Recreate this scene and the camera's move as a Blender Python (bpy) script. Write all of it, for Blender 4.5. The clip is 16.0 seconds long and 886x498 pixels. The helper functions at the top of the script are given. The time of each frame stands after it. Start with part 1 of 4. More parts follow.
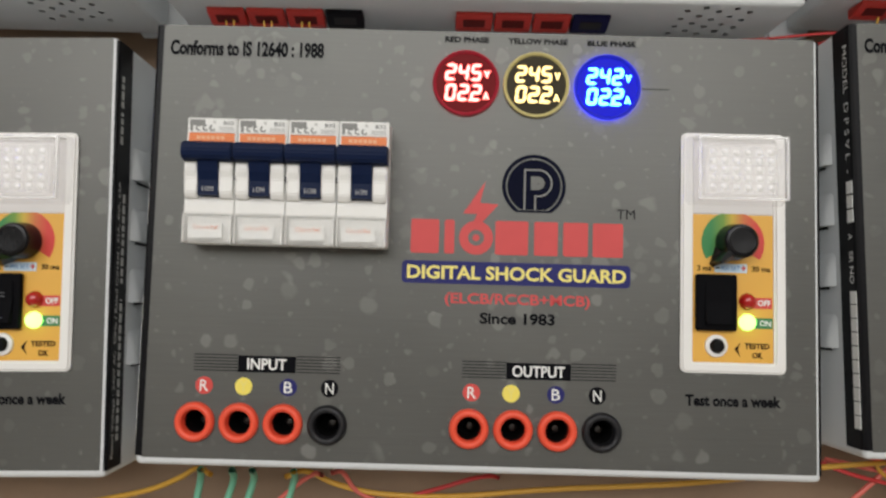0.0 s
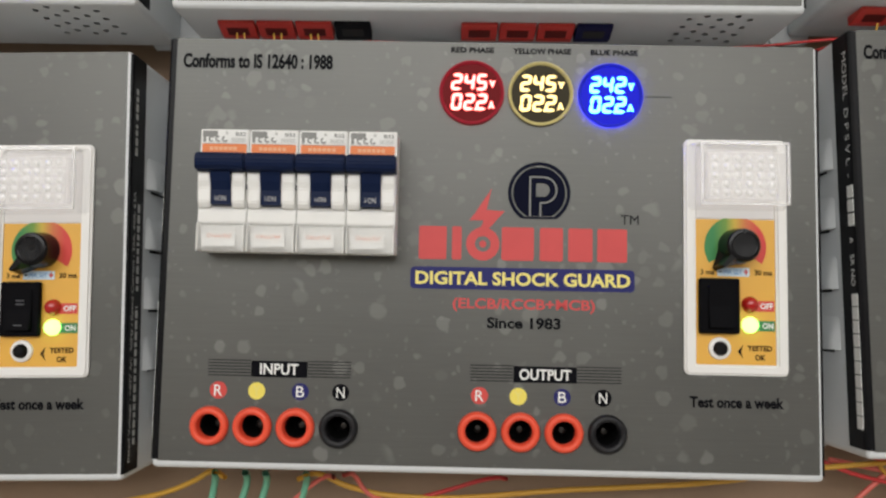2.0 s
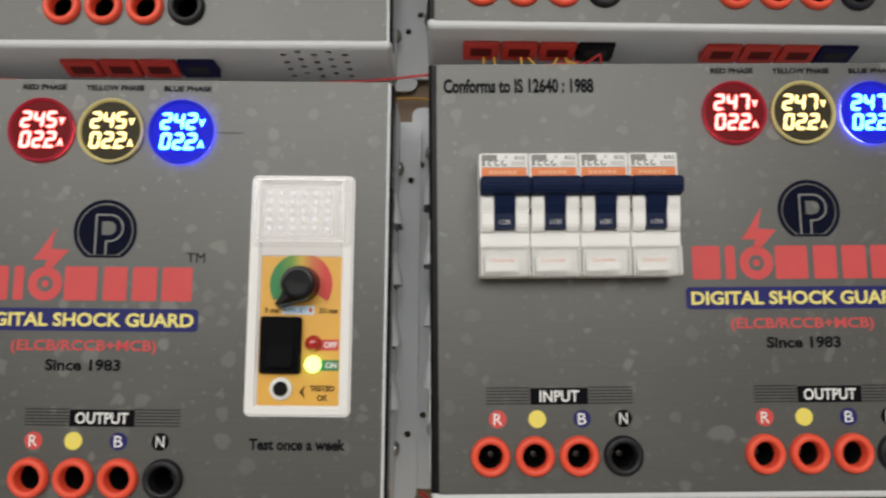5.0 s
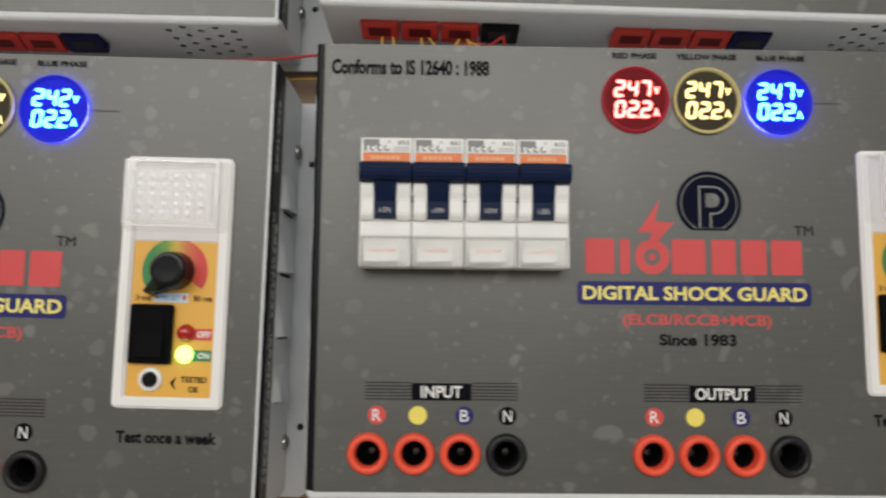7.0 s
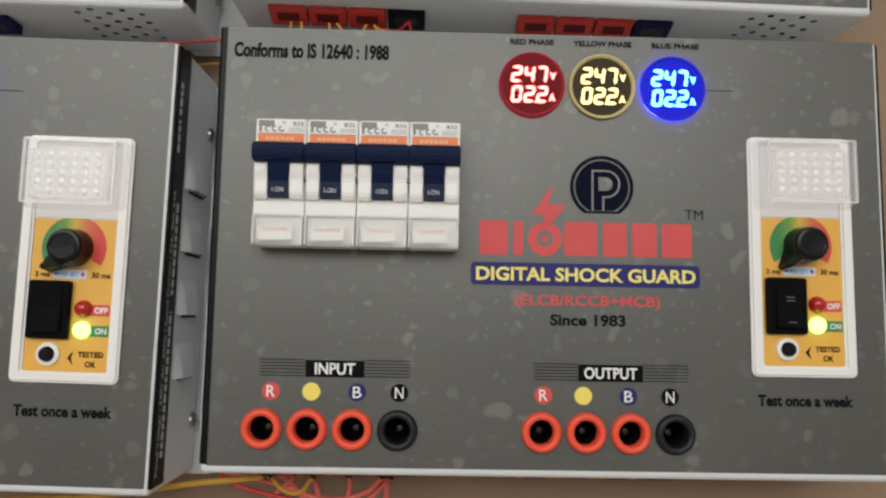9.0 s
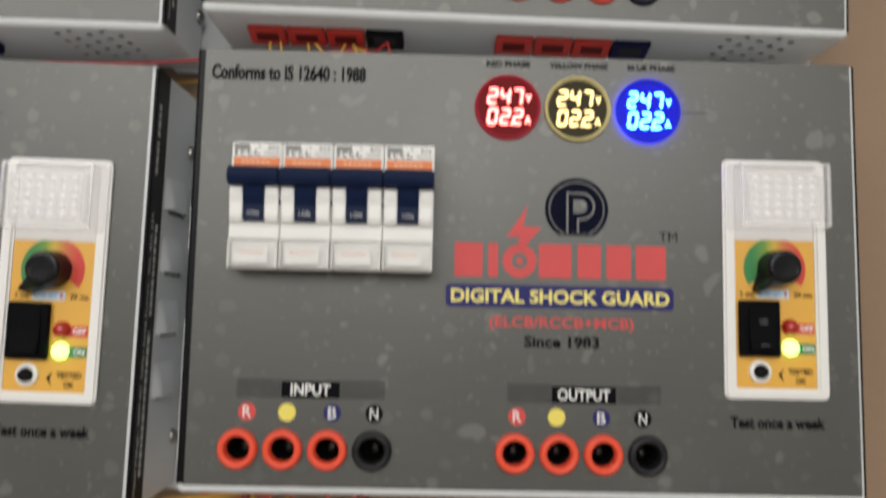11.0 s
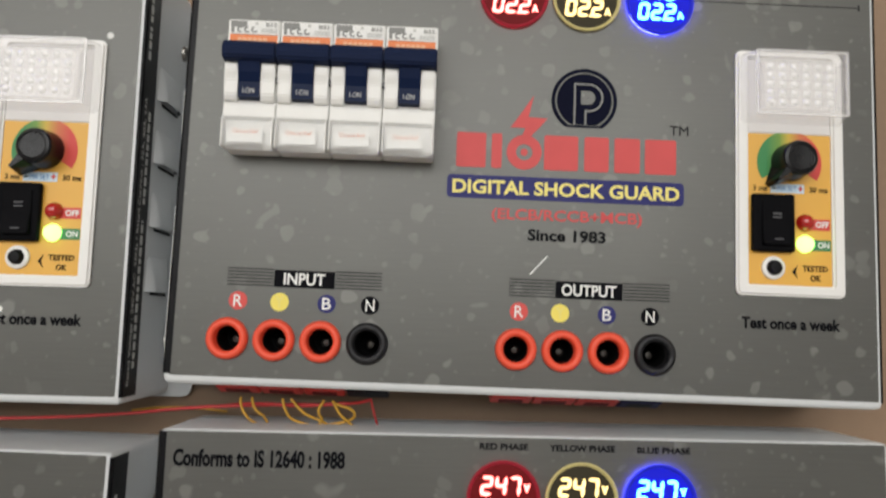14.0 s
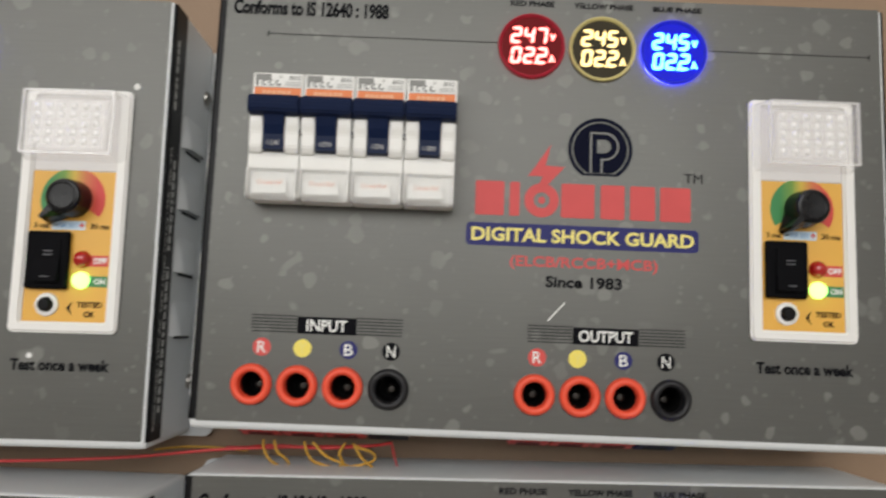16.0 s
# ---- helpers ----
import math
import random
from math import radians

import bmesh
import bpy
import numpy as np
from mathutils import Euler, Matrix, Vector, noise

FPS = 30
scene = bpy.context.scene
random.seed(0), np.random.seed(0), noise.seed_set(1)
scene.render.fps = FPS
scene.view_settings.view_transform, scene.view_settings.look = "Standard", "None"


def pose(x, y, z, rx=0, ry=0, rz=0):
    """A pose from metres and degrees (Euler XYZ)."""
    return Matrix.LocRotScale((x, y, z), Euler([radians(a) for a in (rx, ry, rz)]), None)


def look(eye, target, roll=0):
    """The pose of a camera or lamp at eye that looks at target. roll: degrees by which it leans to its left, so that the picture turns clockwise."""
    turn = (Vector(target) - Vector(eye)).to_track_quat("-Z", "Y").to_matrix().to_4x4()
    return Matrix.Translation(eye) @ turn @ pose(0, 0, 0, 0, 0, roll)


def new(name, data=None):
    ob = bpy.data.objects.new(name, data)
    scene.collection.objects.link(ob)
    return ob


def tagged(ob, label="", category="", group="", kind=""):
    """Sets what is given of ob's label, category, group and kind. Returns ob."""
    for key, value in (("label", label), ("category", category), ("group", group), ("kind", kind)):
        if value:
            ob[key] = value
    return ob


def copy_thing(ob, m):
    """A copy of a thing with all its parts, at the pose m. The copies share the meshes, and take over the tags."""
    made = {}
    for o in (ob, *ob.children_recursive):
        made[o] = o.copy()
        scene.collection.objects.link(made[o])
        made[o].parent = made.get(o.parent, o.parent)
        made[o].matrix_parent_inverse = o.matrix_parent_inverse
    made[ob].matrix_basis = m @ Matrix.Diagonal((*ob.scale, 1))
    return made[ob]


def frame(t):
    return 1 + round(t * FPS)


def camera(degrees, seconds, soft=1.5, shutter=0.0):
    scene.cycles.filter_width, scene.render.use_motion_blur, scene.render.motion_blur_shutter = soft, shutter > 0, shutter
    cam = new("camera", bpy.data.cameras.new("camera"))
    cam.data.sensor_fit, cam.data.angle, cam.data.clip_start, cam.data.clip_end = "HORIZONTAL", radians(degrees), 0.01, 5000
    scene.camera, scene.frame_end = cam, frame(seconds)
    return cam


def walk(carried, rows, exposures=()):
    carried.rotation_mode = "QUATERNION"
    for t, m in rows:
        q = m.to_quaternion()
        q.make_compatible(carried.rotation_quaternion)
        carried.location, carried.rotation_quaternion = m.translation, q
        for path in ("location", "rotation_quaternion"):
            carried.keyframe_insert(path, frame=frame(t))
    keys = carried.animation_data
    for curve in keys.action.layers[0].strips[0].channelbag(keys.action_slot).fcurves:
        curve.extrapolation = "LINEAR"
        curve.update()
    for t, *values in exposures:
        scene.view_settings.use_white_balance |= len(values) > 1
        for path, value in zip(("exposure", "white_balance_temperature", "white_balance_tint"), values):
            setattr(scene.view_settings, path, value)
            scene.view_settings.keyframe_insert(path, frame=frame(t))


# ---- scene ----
SOFT = 2.3
EXPOSURE = [(0.0, -0.2), (3.5, -0.16), (7.0, -0.22), (8.5, -0.22), (11.0, -0.14), (12.0, -0.17), (13.5, -0.1), (14.5, -0.2), (16.0, -0.2)]
cam = camera(61.0, 16.0, soft=SOFT, shutter=0.9)
RAIL = 1.35  # height of the lower row's top edge over the floor
ROWS = [  # seconds, place in metres, tilt, roll and yaw in degrees
    (0.0, 0.1077, -0.2738, -0.1012, 4.05, -1.54, 0.15),
    (0.5, 0.1060, -0.2766, -0.0980, 4.36, -1.31, 0.59),
    (1.0, 0.1072, -0.2768, -0.0964, 4.39, -1.14, 0.81),
    (1.5, 0.1068, -0.2784, -0.0988, 4.27, -1.14, 0.90),
    (2.0, 0.1076, -0.2798, -0.1004, 4.26, -1.15, 0.73),
    (2.5, 0.1194, -0.2801, -0.1049, 4.65, -1.04, 0.84),
    (3.0, 0.1383, -0.2811, -0.1054, 5.30, -1.03, 1.07),
    (3.5, 0.1743, -0.2779, -0.1042, 6.22, -1.16, 0.79),
    (4.0, 0.2132, -0.2731, -0.0999, 6.57, -1.31, 0.79),
    (4.2, 0.2289, -0.2738, -0.0994, 6.81, -1.08, 0.68),
    (6.3, 0.2801, -0.2706, -0.0852, 5.39, -0.79, -0.48),
    (6.5, 0.2853, -0.2668, -0.0865, 5.34, -1.09, -0.38),
    (7.0, 0.3042, -0.2624, -0.0911, 5.37, -1.58, -0.27),
    (7.5, 0.3149, -0.2633, -0.0906, 5.02, -1.79, -0.36),
    (8.0, 0.3230, -0.2642, -0.0901, 5.04, -1.85, -0.45),
    (8.5, 0.3341, -0.2661, -0.0951, 5.21, -2.03, -0.60),
    (8.7, 0.3367, -0.2666, -0.0968, 5.28, -2.03, -0.70),
    (10.8, 0.3503, -0.2716, -0.0929, 4.68, -2.35, -0.42),
    (11.0, 0.3503, -0.2704, -0.0861, 4.70, -2.22, -0.32),
    (11.4, 0.3505, -0.2682, -0.0602, 5.15, -2.05, -0.23),
    (11.5, 0.3504, -0.2675, -0.0553, 5.27, -2.03, -0.28),
    (12.0, 0.3585, -0.2623, -0.0267, 5.75, -1.97, -0.15),
    (12.5, 0.3538, -0.2531, -0.0107, 6.02, -1.99, -0.02),
    (13.0, 0.3478, -0.2563, 0.0093, 6.20, -2.15, 0.17),
    (13.5, 0.3467, -0.2565, 0.0343, 5.78, -2.23, 0.13),
    (14.0, 0.3497, -0.2532, 0.0450, 6.11, -2.30, -0.22),
    (14.5, 0.3491, -0.2542, 0.0526, 6.20, -2.45, -0.16),
    (15.0, 0.3511, -0.2589, 0.0577, 6.17, -2.41, -0.22),
    (15.5, 0.3529, -0.2582, 0.0612, 6.68, -2.29, -0.06),
    (16.0, 0.3435, -0.2600, 0.0577, 6.73, -2.27, 0.04),
]
walk(cam, [(t, pose(x, y, z + RAIL, 90 + rx, ry, rz)) for t, x, y, z, rx, ry, rz in ROWS], exposures=EXPOSURE)

# ---- world and light ----
world = bpy.data.worlds.new("world")
scene.world = world
world.use_nodes = True
sky = world.node_tree.nodes.new("ShaderNodeTexSky")
sky.sky_type, sky.sun_disc = "NISHITA", False
sky.sun_elevation, sky.sun_rotation = radians(40), radians(150)
world.node_tree.links.new(sky.outputs[0], world.node_tree.nodes["Background"].inputs[0])
world.node_tree.nodes["Background"].inputs[1].default_value = 0.08


def area_lamp(name, m, sx, sy, power, colour):
    data = bpy.data.lights.new(name, "AREA")
    data.shape, data.size, data.size_y, data.energy, data.color = "RECTANGLE", sx, sy, power, colour
    ob = new(name, data)
    ob.matrix_world = m
    return ob


# added broad lamp behind the camera, its source unseen, in an assumed opening
area_lamp("window_daylight", look((-0.1, -2.42, 2.2), (0.15, 0, 1.38)), 3.3, 1.1, 62, (1.0, 0.975, 0.93))


# ---- materials ----
def material(name, colour, rough=0.5, metal=0.0, spec=0.5, grain=0.0, grain_scale=400.0, bump=0.0, stain=0.0, stain_scale=40.0, coat=0.0):
    m = bpy.data.materials.new(name)
    m.use_nodes = True
    nt = m.node_tree
    b = nt.nodes["Principled BSDF"]
    b.inputs["Base Color"].default_value = (*colour, 1)
    b.inputs["Roughness"].default_value, b.inputs["Metallic"].default_value = rough, metal
    b.inputs["Specular IOR Level"].default_value, b.inputs["Coat Weight"].default_value = spec, coat
    if grain or stain or bump:
        tc = nt.nodes.new("ShaderNodeTexCoord")
        fine = nt.nodes.new("ShaderNodeTexNoise")
        fine.inputs["Scale"].default_value, fine.inputs["Detail"].default_value = grain_scale, 4
        wide = nt.nodes.new("ShaderNodeTexNoise")
        wide.inputs["Scale"].default_value, wide.inputs["Detail"].default_value = stain_scale, 5
        for n in (fine, wide):
            nt.links.new(tc.outputs["Object"], n.inputs["Vector"])
        add = nt.nodes.new("ShaderNodeMath")
        add.operation = "MULTIPLY_ADD"
        nt.links.new(fine.outputs["Fac"], add.inputs[0])
        add.inputs[1].default_value, add.inputs[2].default_value = 2 * grain, 1 - grain - stain
        add2 = nt.nodes.new("ShaderNodeMath")
        add2.operation = "MULTIPLY_ADD"
        nt.links.new(wide.outputs["Fac"], add2.inputs[0])
        add2.inputs[1].default_value = 2 * stain
        nt.links.new(add.outputs[0], add2.inputs[2])
        mix = nt.nodes.new("ShaderNodeVectorMath")
        mix.operation = "SCALE"
        mix.inputs[0].default_value = colour
        nt.links.new(add2.outputs[0], mix.inputs["Scale"])
        nt.links.new(mix.outputs[0], b.inputs["Base Color"])
        if bump:
            bp = nt.nodes.new("ShaderNodeBump")
            bp.inputs["Strength"].default_value, bp.inputs["Distance"].default_value = bump, 0.0004
            nt.links.new(fine.outputs["Fac"], bp.inputs["Height"])
            nt.links.new(bp.outputs[0], b.inputs["Normal"])
    return m


def glowing(name, colour, emit, strength, rough=0.3):
    m = material(name, colour, rough, spec=0.12)
    b = m.node_tree.nodes["Principled BSDF"]
    b.inputs["Emission Color"].default_value, b.inputs["Emission Strength"].default_value = (*emit, 1), strength
    return m


def clear_plastic(name, tint, rough, amount, spec=0.5, coat=0.0):
    """Thin clear moulding: part transparent, part glossy white haze."""
    m = material(name, tint, rough, spec=spec, coat=coat)
    nt = m.node_tree
    b, out = nt.nodes["Principled BSDF"], nt.nodes["Material Output"]
    tr = nt.nodes.new("ShaderNodeBsdfTransparent")
    mx = nt.nodes.new("ShaderNodeMixShader")
    mx.inputs[0].default_value = amount
    nt.links.new(tr.outputs[0], mx.inputs[1])
    nt.links.new(b.outputs[0], mx.inputs[2])
    nt.links.new(mx.outputs[0], out.inputs[0])
    return m


def printed_steel(name):
    """Grey printed metal-look foil with brushed grain and pale blotches where the laminate has lifted."""
    m = material(name, (0.2, 0.2, 0.19), 0.42, metal=0.42, spec=0.3)
    nt = m.node_tree
    b = nt.nodes["Principled BSDF"]
    tc, info = nt.nodes.new("ShaderNodeTexCoord"), nt.nodes.new("ShaderNodeObjectInfo")
    far = nt.nodes.new("ShaderNodeMath")
    far.operation, far.inputs[1].default_value = "MULTIPLY", 13.0
    nt.links.new(info.outputs["Random"], far.inputs[0])
    shift = nt.nodes.new("ShaderNodeVectorMath")
    shift.operation = "ADD"
    nt.links.new(tc.outputs["Object"], shift.inputs[0])
    nt.links.new(far.outputs[0], shift.inputs[1])

    def blot(scale, lo, hi, detail):
        n, r = nt.nodes.new("ShaderNodeTexNoise"), nt.nodes.new("ShaderNodeMapRange")
        n.inputs["Scale"].default_value, n.inputs["Detail"].default_value, n.inputs["Distortion"].default_value = scale, detail, 0.4
        nt.links.new(shift.outputs[0], n.inputs["Vector"])
        r.inputs["From Min"].default_value, r.inputs["From Max"].default_value = lo, hi
        nt.links.new(n.outputs["Fac"], r.inputs["Value"])
        return r.outputs[0]

    warp = nt.nodes.new("ShaderNodeTexNoise")
    warp.inputs["Scale"].default_value, warp.inputs["Detail"].default_value = 210, 1
    nt.links.new(shift.outputs[0], warp.inputs["Vector"])
    bent = nt.nodes.new("ShaderNodeVectorMath")
    bent.operation = "MULTIPLY_ADD"
    nt.links.new(warp.outputs["Color"], bent.inputs[0])
    bent.inputs[1].default_value = (0.0032, 0.0032, 0.0044)
    nt.links.new(shift.outputs[0], bent.inputs[2])

    def maths(op, a, c, clamp=False):
        n = nt.nodes.new("ShaderNodeMath")
        n.operation, n.use_clamp = op, clamp
        for k, v in enumerate((a, c)):
            if isinstance(v, float):
                n.inputs[k].default_value = v
            else:
                nt.links.new(v, n.inputs[k])
        return n.outputs[0]

    def stains(scale, least, size, edge):
        """Separate soft-edged blobs: one in some cells, each with its own size and strength."""
        v, r = nt.nodes.new("ShaderNodeTexVoronoi"), nt.nodes.new("ShaderNodeMapRange")
        v.inputs["Scale"].default_value = scale
        nt.links.new(bent.outputs[0], v.inputs["Vector"])
        sep = nt.nodes.new("ShaderNodeSeparateColor")
        nt.links.new(v.outputs["Color"], sep.inputs[0])
        r.inputs["From Min"].default_value, r.inputs["From Max"].default_value = least, 1.0
        r.inputs["To Min"].default_value, r.inputs["To Max"].default_value = 0.0, size
        nt.links.new(sep.outputs[0], r.inputs["Value"])
        e = nt.nodes.new("ShaderNodeMapRange")
        e.interpolation_type = "SMOOTHSTEP"
        e.inputs["From Min"].default_value, e.inputs["From Max"].default_value = 0.0, edge
        nt.links.new(maths("SUBTRACT", r.outputs[0], v.outputs["Distance"]), e.inputs["Value"])
        return maths("MULTIPLY", e.outputs[0], maths("ADD", maths("MULTIPLY", sep.outputs[1], 0.75), 0.25))

    patchy = blot(23, 0.36, 0.62, 2)  # some areas hold many stains, others few
    fine = maths("MULTIPLY", maths("ADD", stains(135, 0.1, 0.45, 0.12), maths("MULTIPLY", stains(310, 0.35, 0.42, 0.22), 0.8)), maths("ADD", maths("MULTIPLY", patchy, 0.6), 0.4))
    spots = maths("MAXIMUM", maths("ADD", maths("MULTIPLY", blot(74, 0.70, 0.74, 1.5), 0.7), stains(70, 0.5, 0.33, 0.1)), fine, True)
    stretch = nt.nodes.new("ShaderNodeMapping")
    stretch.inputs["Scale"].default_value = (60, 60, 2200)
    nt.links.new(shift.outputs[0], stretch.inputs["Vector"])
    brush = nt.nodes.new("ShaderNodeTexNoise")
    brush.inputs["Scale"].default_value, brush.inputs["Detail"].default_value = 1.0, 3
    nt.links.new(stretch.outputs[0], brush.inputs["Vector"])
    cloud = nt.nodes.new("ShaderNodeTexNoise")
    cloud.inputs["Scale"].default_value = 14
    nt.links.new(shift.outputs[0], cloud.inputs["Vector"])

    def madd(a, k, c):
        n = nt.nodes.new("ShaderNodeMath")
        n.operation = "MULTIPLY_ADD"
        nt.links.new(a, n.inputs[0])
        n.inputs[1].default_value = k
        if isinstance(c, float):
            n.inputs[2].default_value = c
        else:
            nt.links.new(c, n.inputs[2])
        return n.outputs[0]

    tone = madd(spots, 0.62, madd(brush.outputs["Fac"], 0.2, madd(cloud.outputs["Fac"], 0.34, 0.73)))
    mix = nt.nodes.new("ShaderNodeVectorMath")
    mix.operation = "SCALE"
    mix.inputs[0].default_value = (0.114, 0.114, 0.107)
    nt.links.new(tone, mix.inputs["Scale"])
    nt.links.new(mix.outputs[0], b.inputs["Base Color"])
    nt.links.new(madd(spots, 0.1, madd(brush.outputs["Fac"], 0.1, 0.35)), b.inputs["Roughness"])
    bp = nt.nodes.new("ShaderNodeBump")
    bp.inputs["Strength"].default_value, bp.inputs["Distance"].default_value = 0.06, 0.0002
    nt.links.new(brush.outputs["Fac"], bp.inputs["Height"])
    nt.links.new(bp.outputs[0], b.inputs["Normal"])
    return m


def dial_print(name):
    """Green to yellow to red scale, running across the dial."""
    m = material(name, (0.5, 0.5, 0.1), 0.5)
    nt = m.node_tree
    tc, sep, ramp = nt.nodes.new("ShaderNodeTexCoord"), nt.nodes.new("ShaderNodeSeparateXYZ"), nt.nodes.new("ShaderNodeValToRGB")
    rng = nt.nodes.new("ShaderNodeMapRange")
    rng.inputs["From Min"].default_value, rng.inputs["From Max"].default_value = 0.1986, 0.2216
    nt.links.new(tc.outputs["Object"], sep.inputs[0])
    nt.links.new(sep.outputs[0], rng.inputs["Value"])
    nt.links.new(rng.outputs[0], ramp.inputs[0])
    e = ramp.color_ramp.elements
    e[0].position, e[0].color = 0.16, (0.03, 0.22, 0.06, 1)
    e[1].position, e[1].color = 0.88, (0.62, 0.05, 0.04, 1)
    for p, c in ((0.36, (0.16, 0.3, 0.04, 1)), (0.5, (0.6, 0.42, 0.05, 1)), (0.68, (0.6, 0.16, 0.05, 1))):
        ramp.color_ramp.elements.new(p).color = c
    nt.links.new(ramp.outputs[0], nt.nodes["Principled BSDF"].inputs["Base Color"])
    return m


STEEL = printed_steel("printed_steel_foil")
PAINT = material("white_powder_coat", (0.66, 0.68, 0.69), 0.42, grain=0.03, grain_scale=900, bump=0.15, stain=0.06, stain_scale=25)
ZINC = material("pale_grey_base_paint", (0.6, 0.62, 0.63), 0.45, grain=0.04, grain_scale=700, stain=0.08, stain_scale=30)
ROCKER = material("matt_black_plastic", (0.004, 0.004, 0.005), 0.55, spec=0.04, grain=0.1, grain_scale=300)
DEEPRED = material("deep_red_mouth_shade", (0.12, 0.01, 0.008), 0.5, spec=0.2)
RIVET = material("dark_pole_rivet", (0.09, 0.09, 0.1), 0.5)
BLACK = material("black_plastic", (0.007, 0.007, 0.008), 0.34, spec=0.12, grain=0.1, grain_scale=300, bump=0.1)
DARK = material("dark_opening_shade", (0.02, 0.02, 0.02), 0.8)
KNOB = material("glossy_black_knob", (0.006, 0.006, 0.007), 0.26, spec=0.22, grain=0.1, grain_scale=300)
BORE = material("black_bore", (0.006, 0.006, 0.006), 0.7, spec=0.1)
INK = material("black_ink", (0.006, 0.006, 0.008), 0.6, spec=0.03)
MARKINK = material("blue_black_ink", (0.006, 0.007, 0.018), 0.6, spec=0.03)
GREYINK = material("grey_ink", (0.035, 0.035, 0.035), 0.55, spec=0.05)
REDINK = material("red_ink", (0.6, 0.085, 0.085), 0.45, spec=0.2, stain=0.08, stain_scale=120)
BLUEINK = material("violet_blue_ink", (0.02, 0.021, 0.13), 0.45, spec=0.2, stain=0.08, stain_scale=120)
YELLOWINK = material("pale_yellow_ink", (0.8, 0.7, 0.2), 0.5)
WHITEINK = material("white_ink", (0.8, 0.8, 0.78), 0.5)
YDOT = material("yellow_dot_ink", (0.84, 0.7, 0.12), 0.5)
SOCKRED = material("orange_red_plastic", (0.8, 0.09, 0.045), 0.34, spec=0.35, stain=0.08, stain_scale=60)
SOCKBLACK = material("black_socket_plastic", (0.013, 0.013, 0.015), 0.36, spec=0.3)
TERMRED = material("red_terminal_plastic", (0.62, 0.035, 0.025), 0.38, stain=0.1, stain_scale=90)
TERMNAVY = material("navy_terminal_plastic", (0.01, 0.011, 0.06), 0.45, spec=0.12)
TERMDARK = material("dark_terminal_plastic", (0.008, 0.008, 0.011), 0.45, spec=0.1)
BRASS = material("dull_metal_contact", (0.06, 0.055, 0.05), 0.45, metal=1.0)
MCB = material("ivory_white_plastic", (0.8, 0.795, 0.77), 0.4, spec=0.35, grain=0.02, grain_scale=600, stain=0.04, stain_scale=60)
NAVY = material("navy_toggle_plastic", (0.006, 0.013, 0.044), 0.42, spec=0.1, stain=0.1, stain_scale=80)
ORANGE = material("orange_print", (0.78, 0.2, 0.04), 0.45)
GREYPRINT = material("grey_print", (0.22, 0.22, 0.21), 0.5)
PALEPRINT = material("pale_print", (0.52, 0.52, 0.5), 0.5)
FLAP = clear_plastic("clear_flap", (0.7, 0.7, 0.69), 0.2, 0.22)
COVER = clear_plastic("clear_lamp_cover", (0.74, 0.72, 0.71), 0.14, 0.2)
BEAD = clear_plastic("clear_bead", (0.88, 0.88, 0.87), 0.06, 0.8, 1.0, 1.0)
# paler and hazier than the cover: its lit front edges as colour
RIM = clear_plastic("bright_edge_plastic", (0.84, 0.83, 0.82), 0.1, 0.36, 0.8)
# white plastic greyed: the shade under the lamp cover is in this colour
INNER = material("shade_toned_white_backing", (0.68, 0.66, 0.65), 0.45, stain=0.05, stain_scale=60)
MODWHITE = material("white_module_plastic", (0.8, 0.79, 0.77), 0.4, grain=0.02, grain_scale=500, stain=0.03, stain_scale=60)
AMBER = material("amber_label", (0.74, 0.4, 0.06), 0.45, stain=0.06, stain_scale=80)
DIAL = dial_print("dial_scale_print")
PALEBLUE = material("pale_blue_print", (0.55, 0.68, 0.78), 0.5)
MIDBLUE = material("mid_blue_print", (0.05, 0.2, 0.45), 0.5)
TAGRED = material("red_tag_print", (0.62, 0.06, 0.05), 0.5)
TAGGREEN = material("green_tag_print", (0.04, 0.2, 0.07), 0.5)
REDLED = material("red_lens", (0.4, 0.012, 0.01), 0.18, coat=0.4)
GREENLED = glowing("lit_green_lens", (0.3, 0.7, 0.1), (0.42, 1.0, 0.22), 3.0)
SCREW = material("dull_screw_steel", (0.32, 0.31, 0.29), 0.35, metal=1.0)
WIRE = {
    "yellow": material("yellow_wire", (0.6, 0.33, 0.04), 0.45, stain=0.1),
    "green": material("green_wire", (0.16, 0.45, 0.3), 0.45, stain=0.1),
    "red": material("red_wire", (0.5, 0.035, 0.035), 0.42, stain=0.1),
    "coral": material("coral_wire", (0.62, 0.13, 0.1), 0.45, stain=0.1),
}
GLOW = {  # bezel, lens and figures of each display
    "red": (glowing("red_bezel", (0.26, 0.02, 0.035), (1, 0.03, 0.06), 0.05, 0.4), glowing("red_lens_dark", (0.03, 0.004, 0.004), (1, 0.02, 0.04), 0.13, 0.55), glowing("red_digits", (0.6, 0.1, 0.1), (1, 0.17, 0.15), 7.0)),
    "yellow": (glowing("yellow_bezel", (0.5, 0.44, 0.2), (1, 0.8, 0.25), 0.06), glowing("yellow_lens_dark", (0.03, 0.027, 0.015), (1, 0.7, 0.45), 0.014, 0.55), glowing("yellow_digits", (0.6, 0.5, 0.2), (1, 0.72, 0.3), 2.2)),
    "blue": (glowing("blue_bezel", (0.025, 0.03, 0.36), (0.006, 0.012, 1), 0.14, 0.4), glowing("blue_lens_dark", (0.01, 0.012, 0.1), (0.004, 0.006, 1), 0.6, 0.55), glowing("blue_digits", (0.2, 0.4, 0.8), (0.02, 0.11, 1), 30.0)),
}
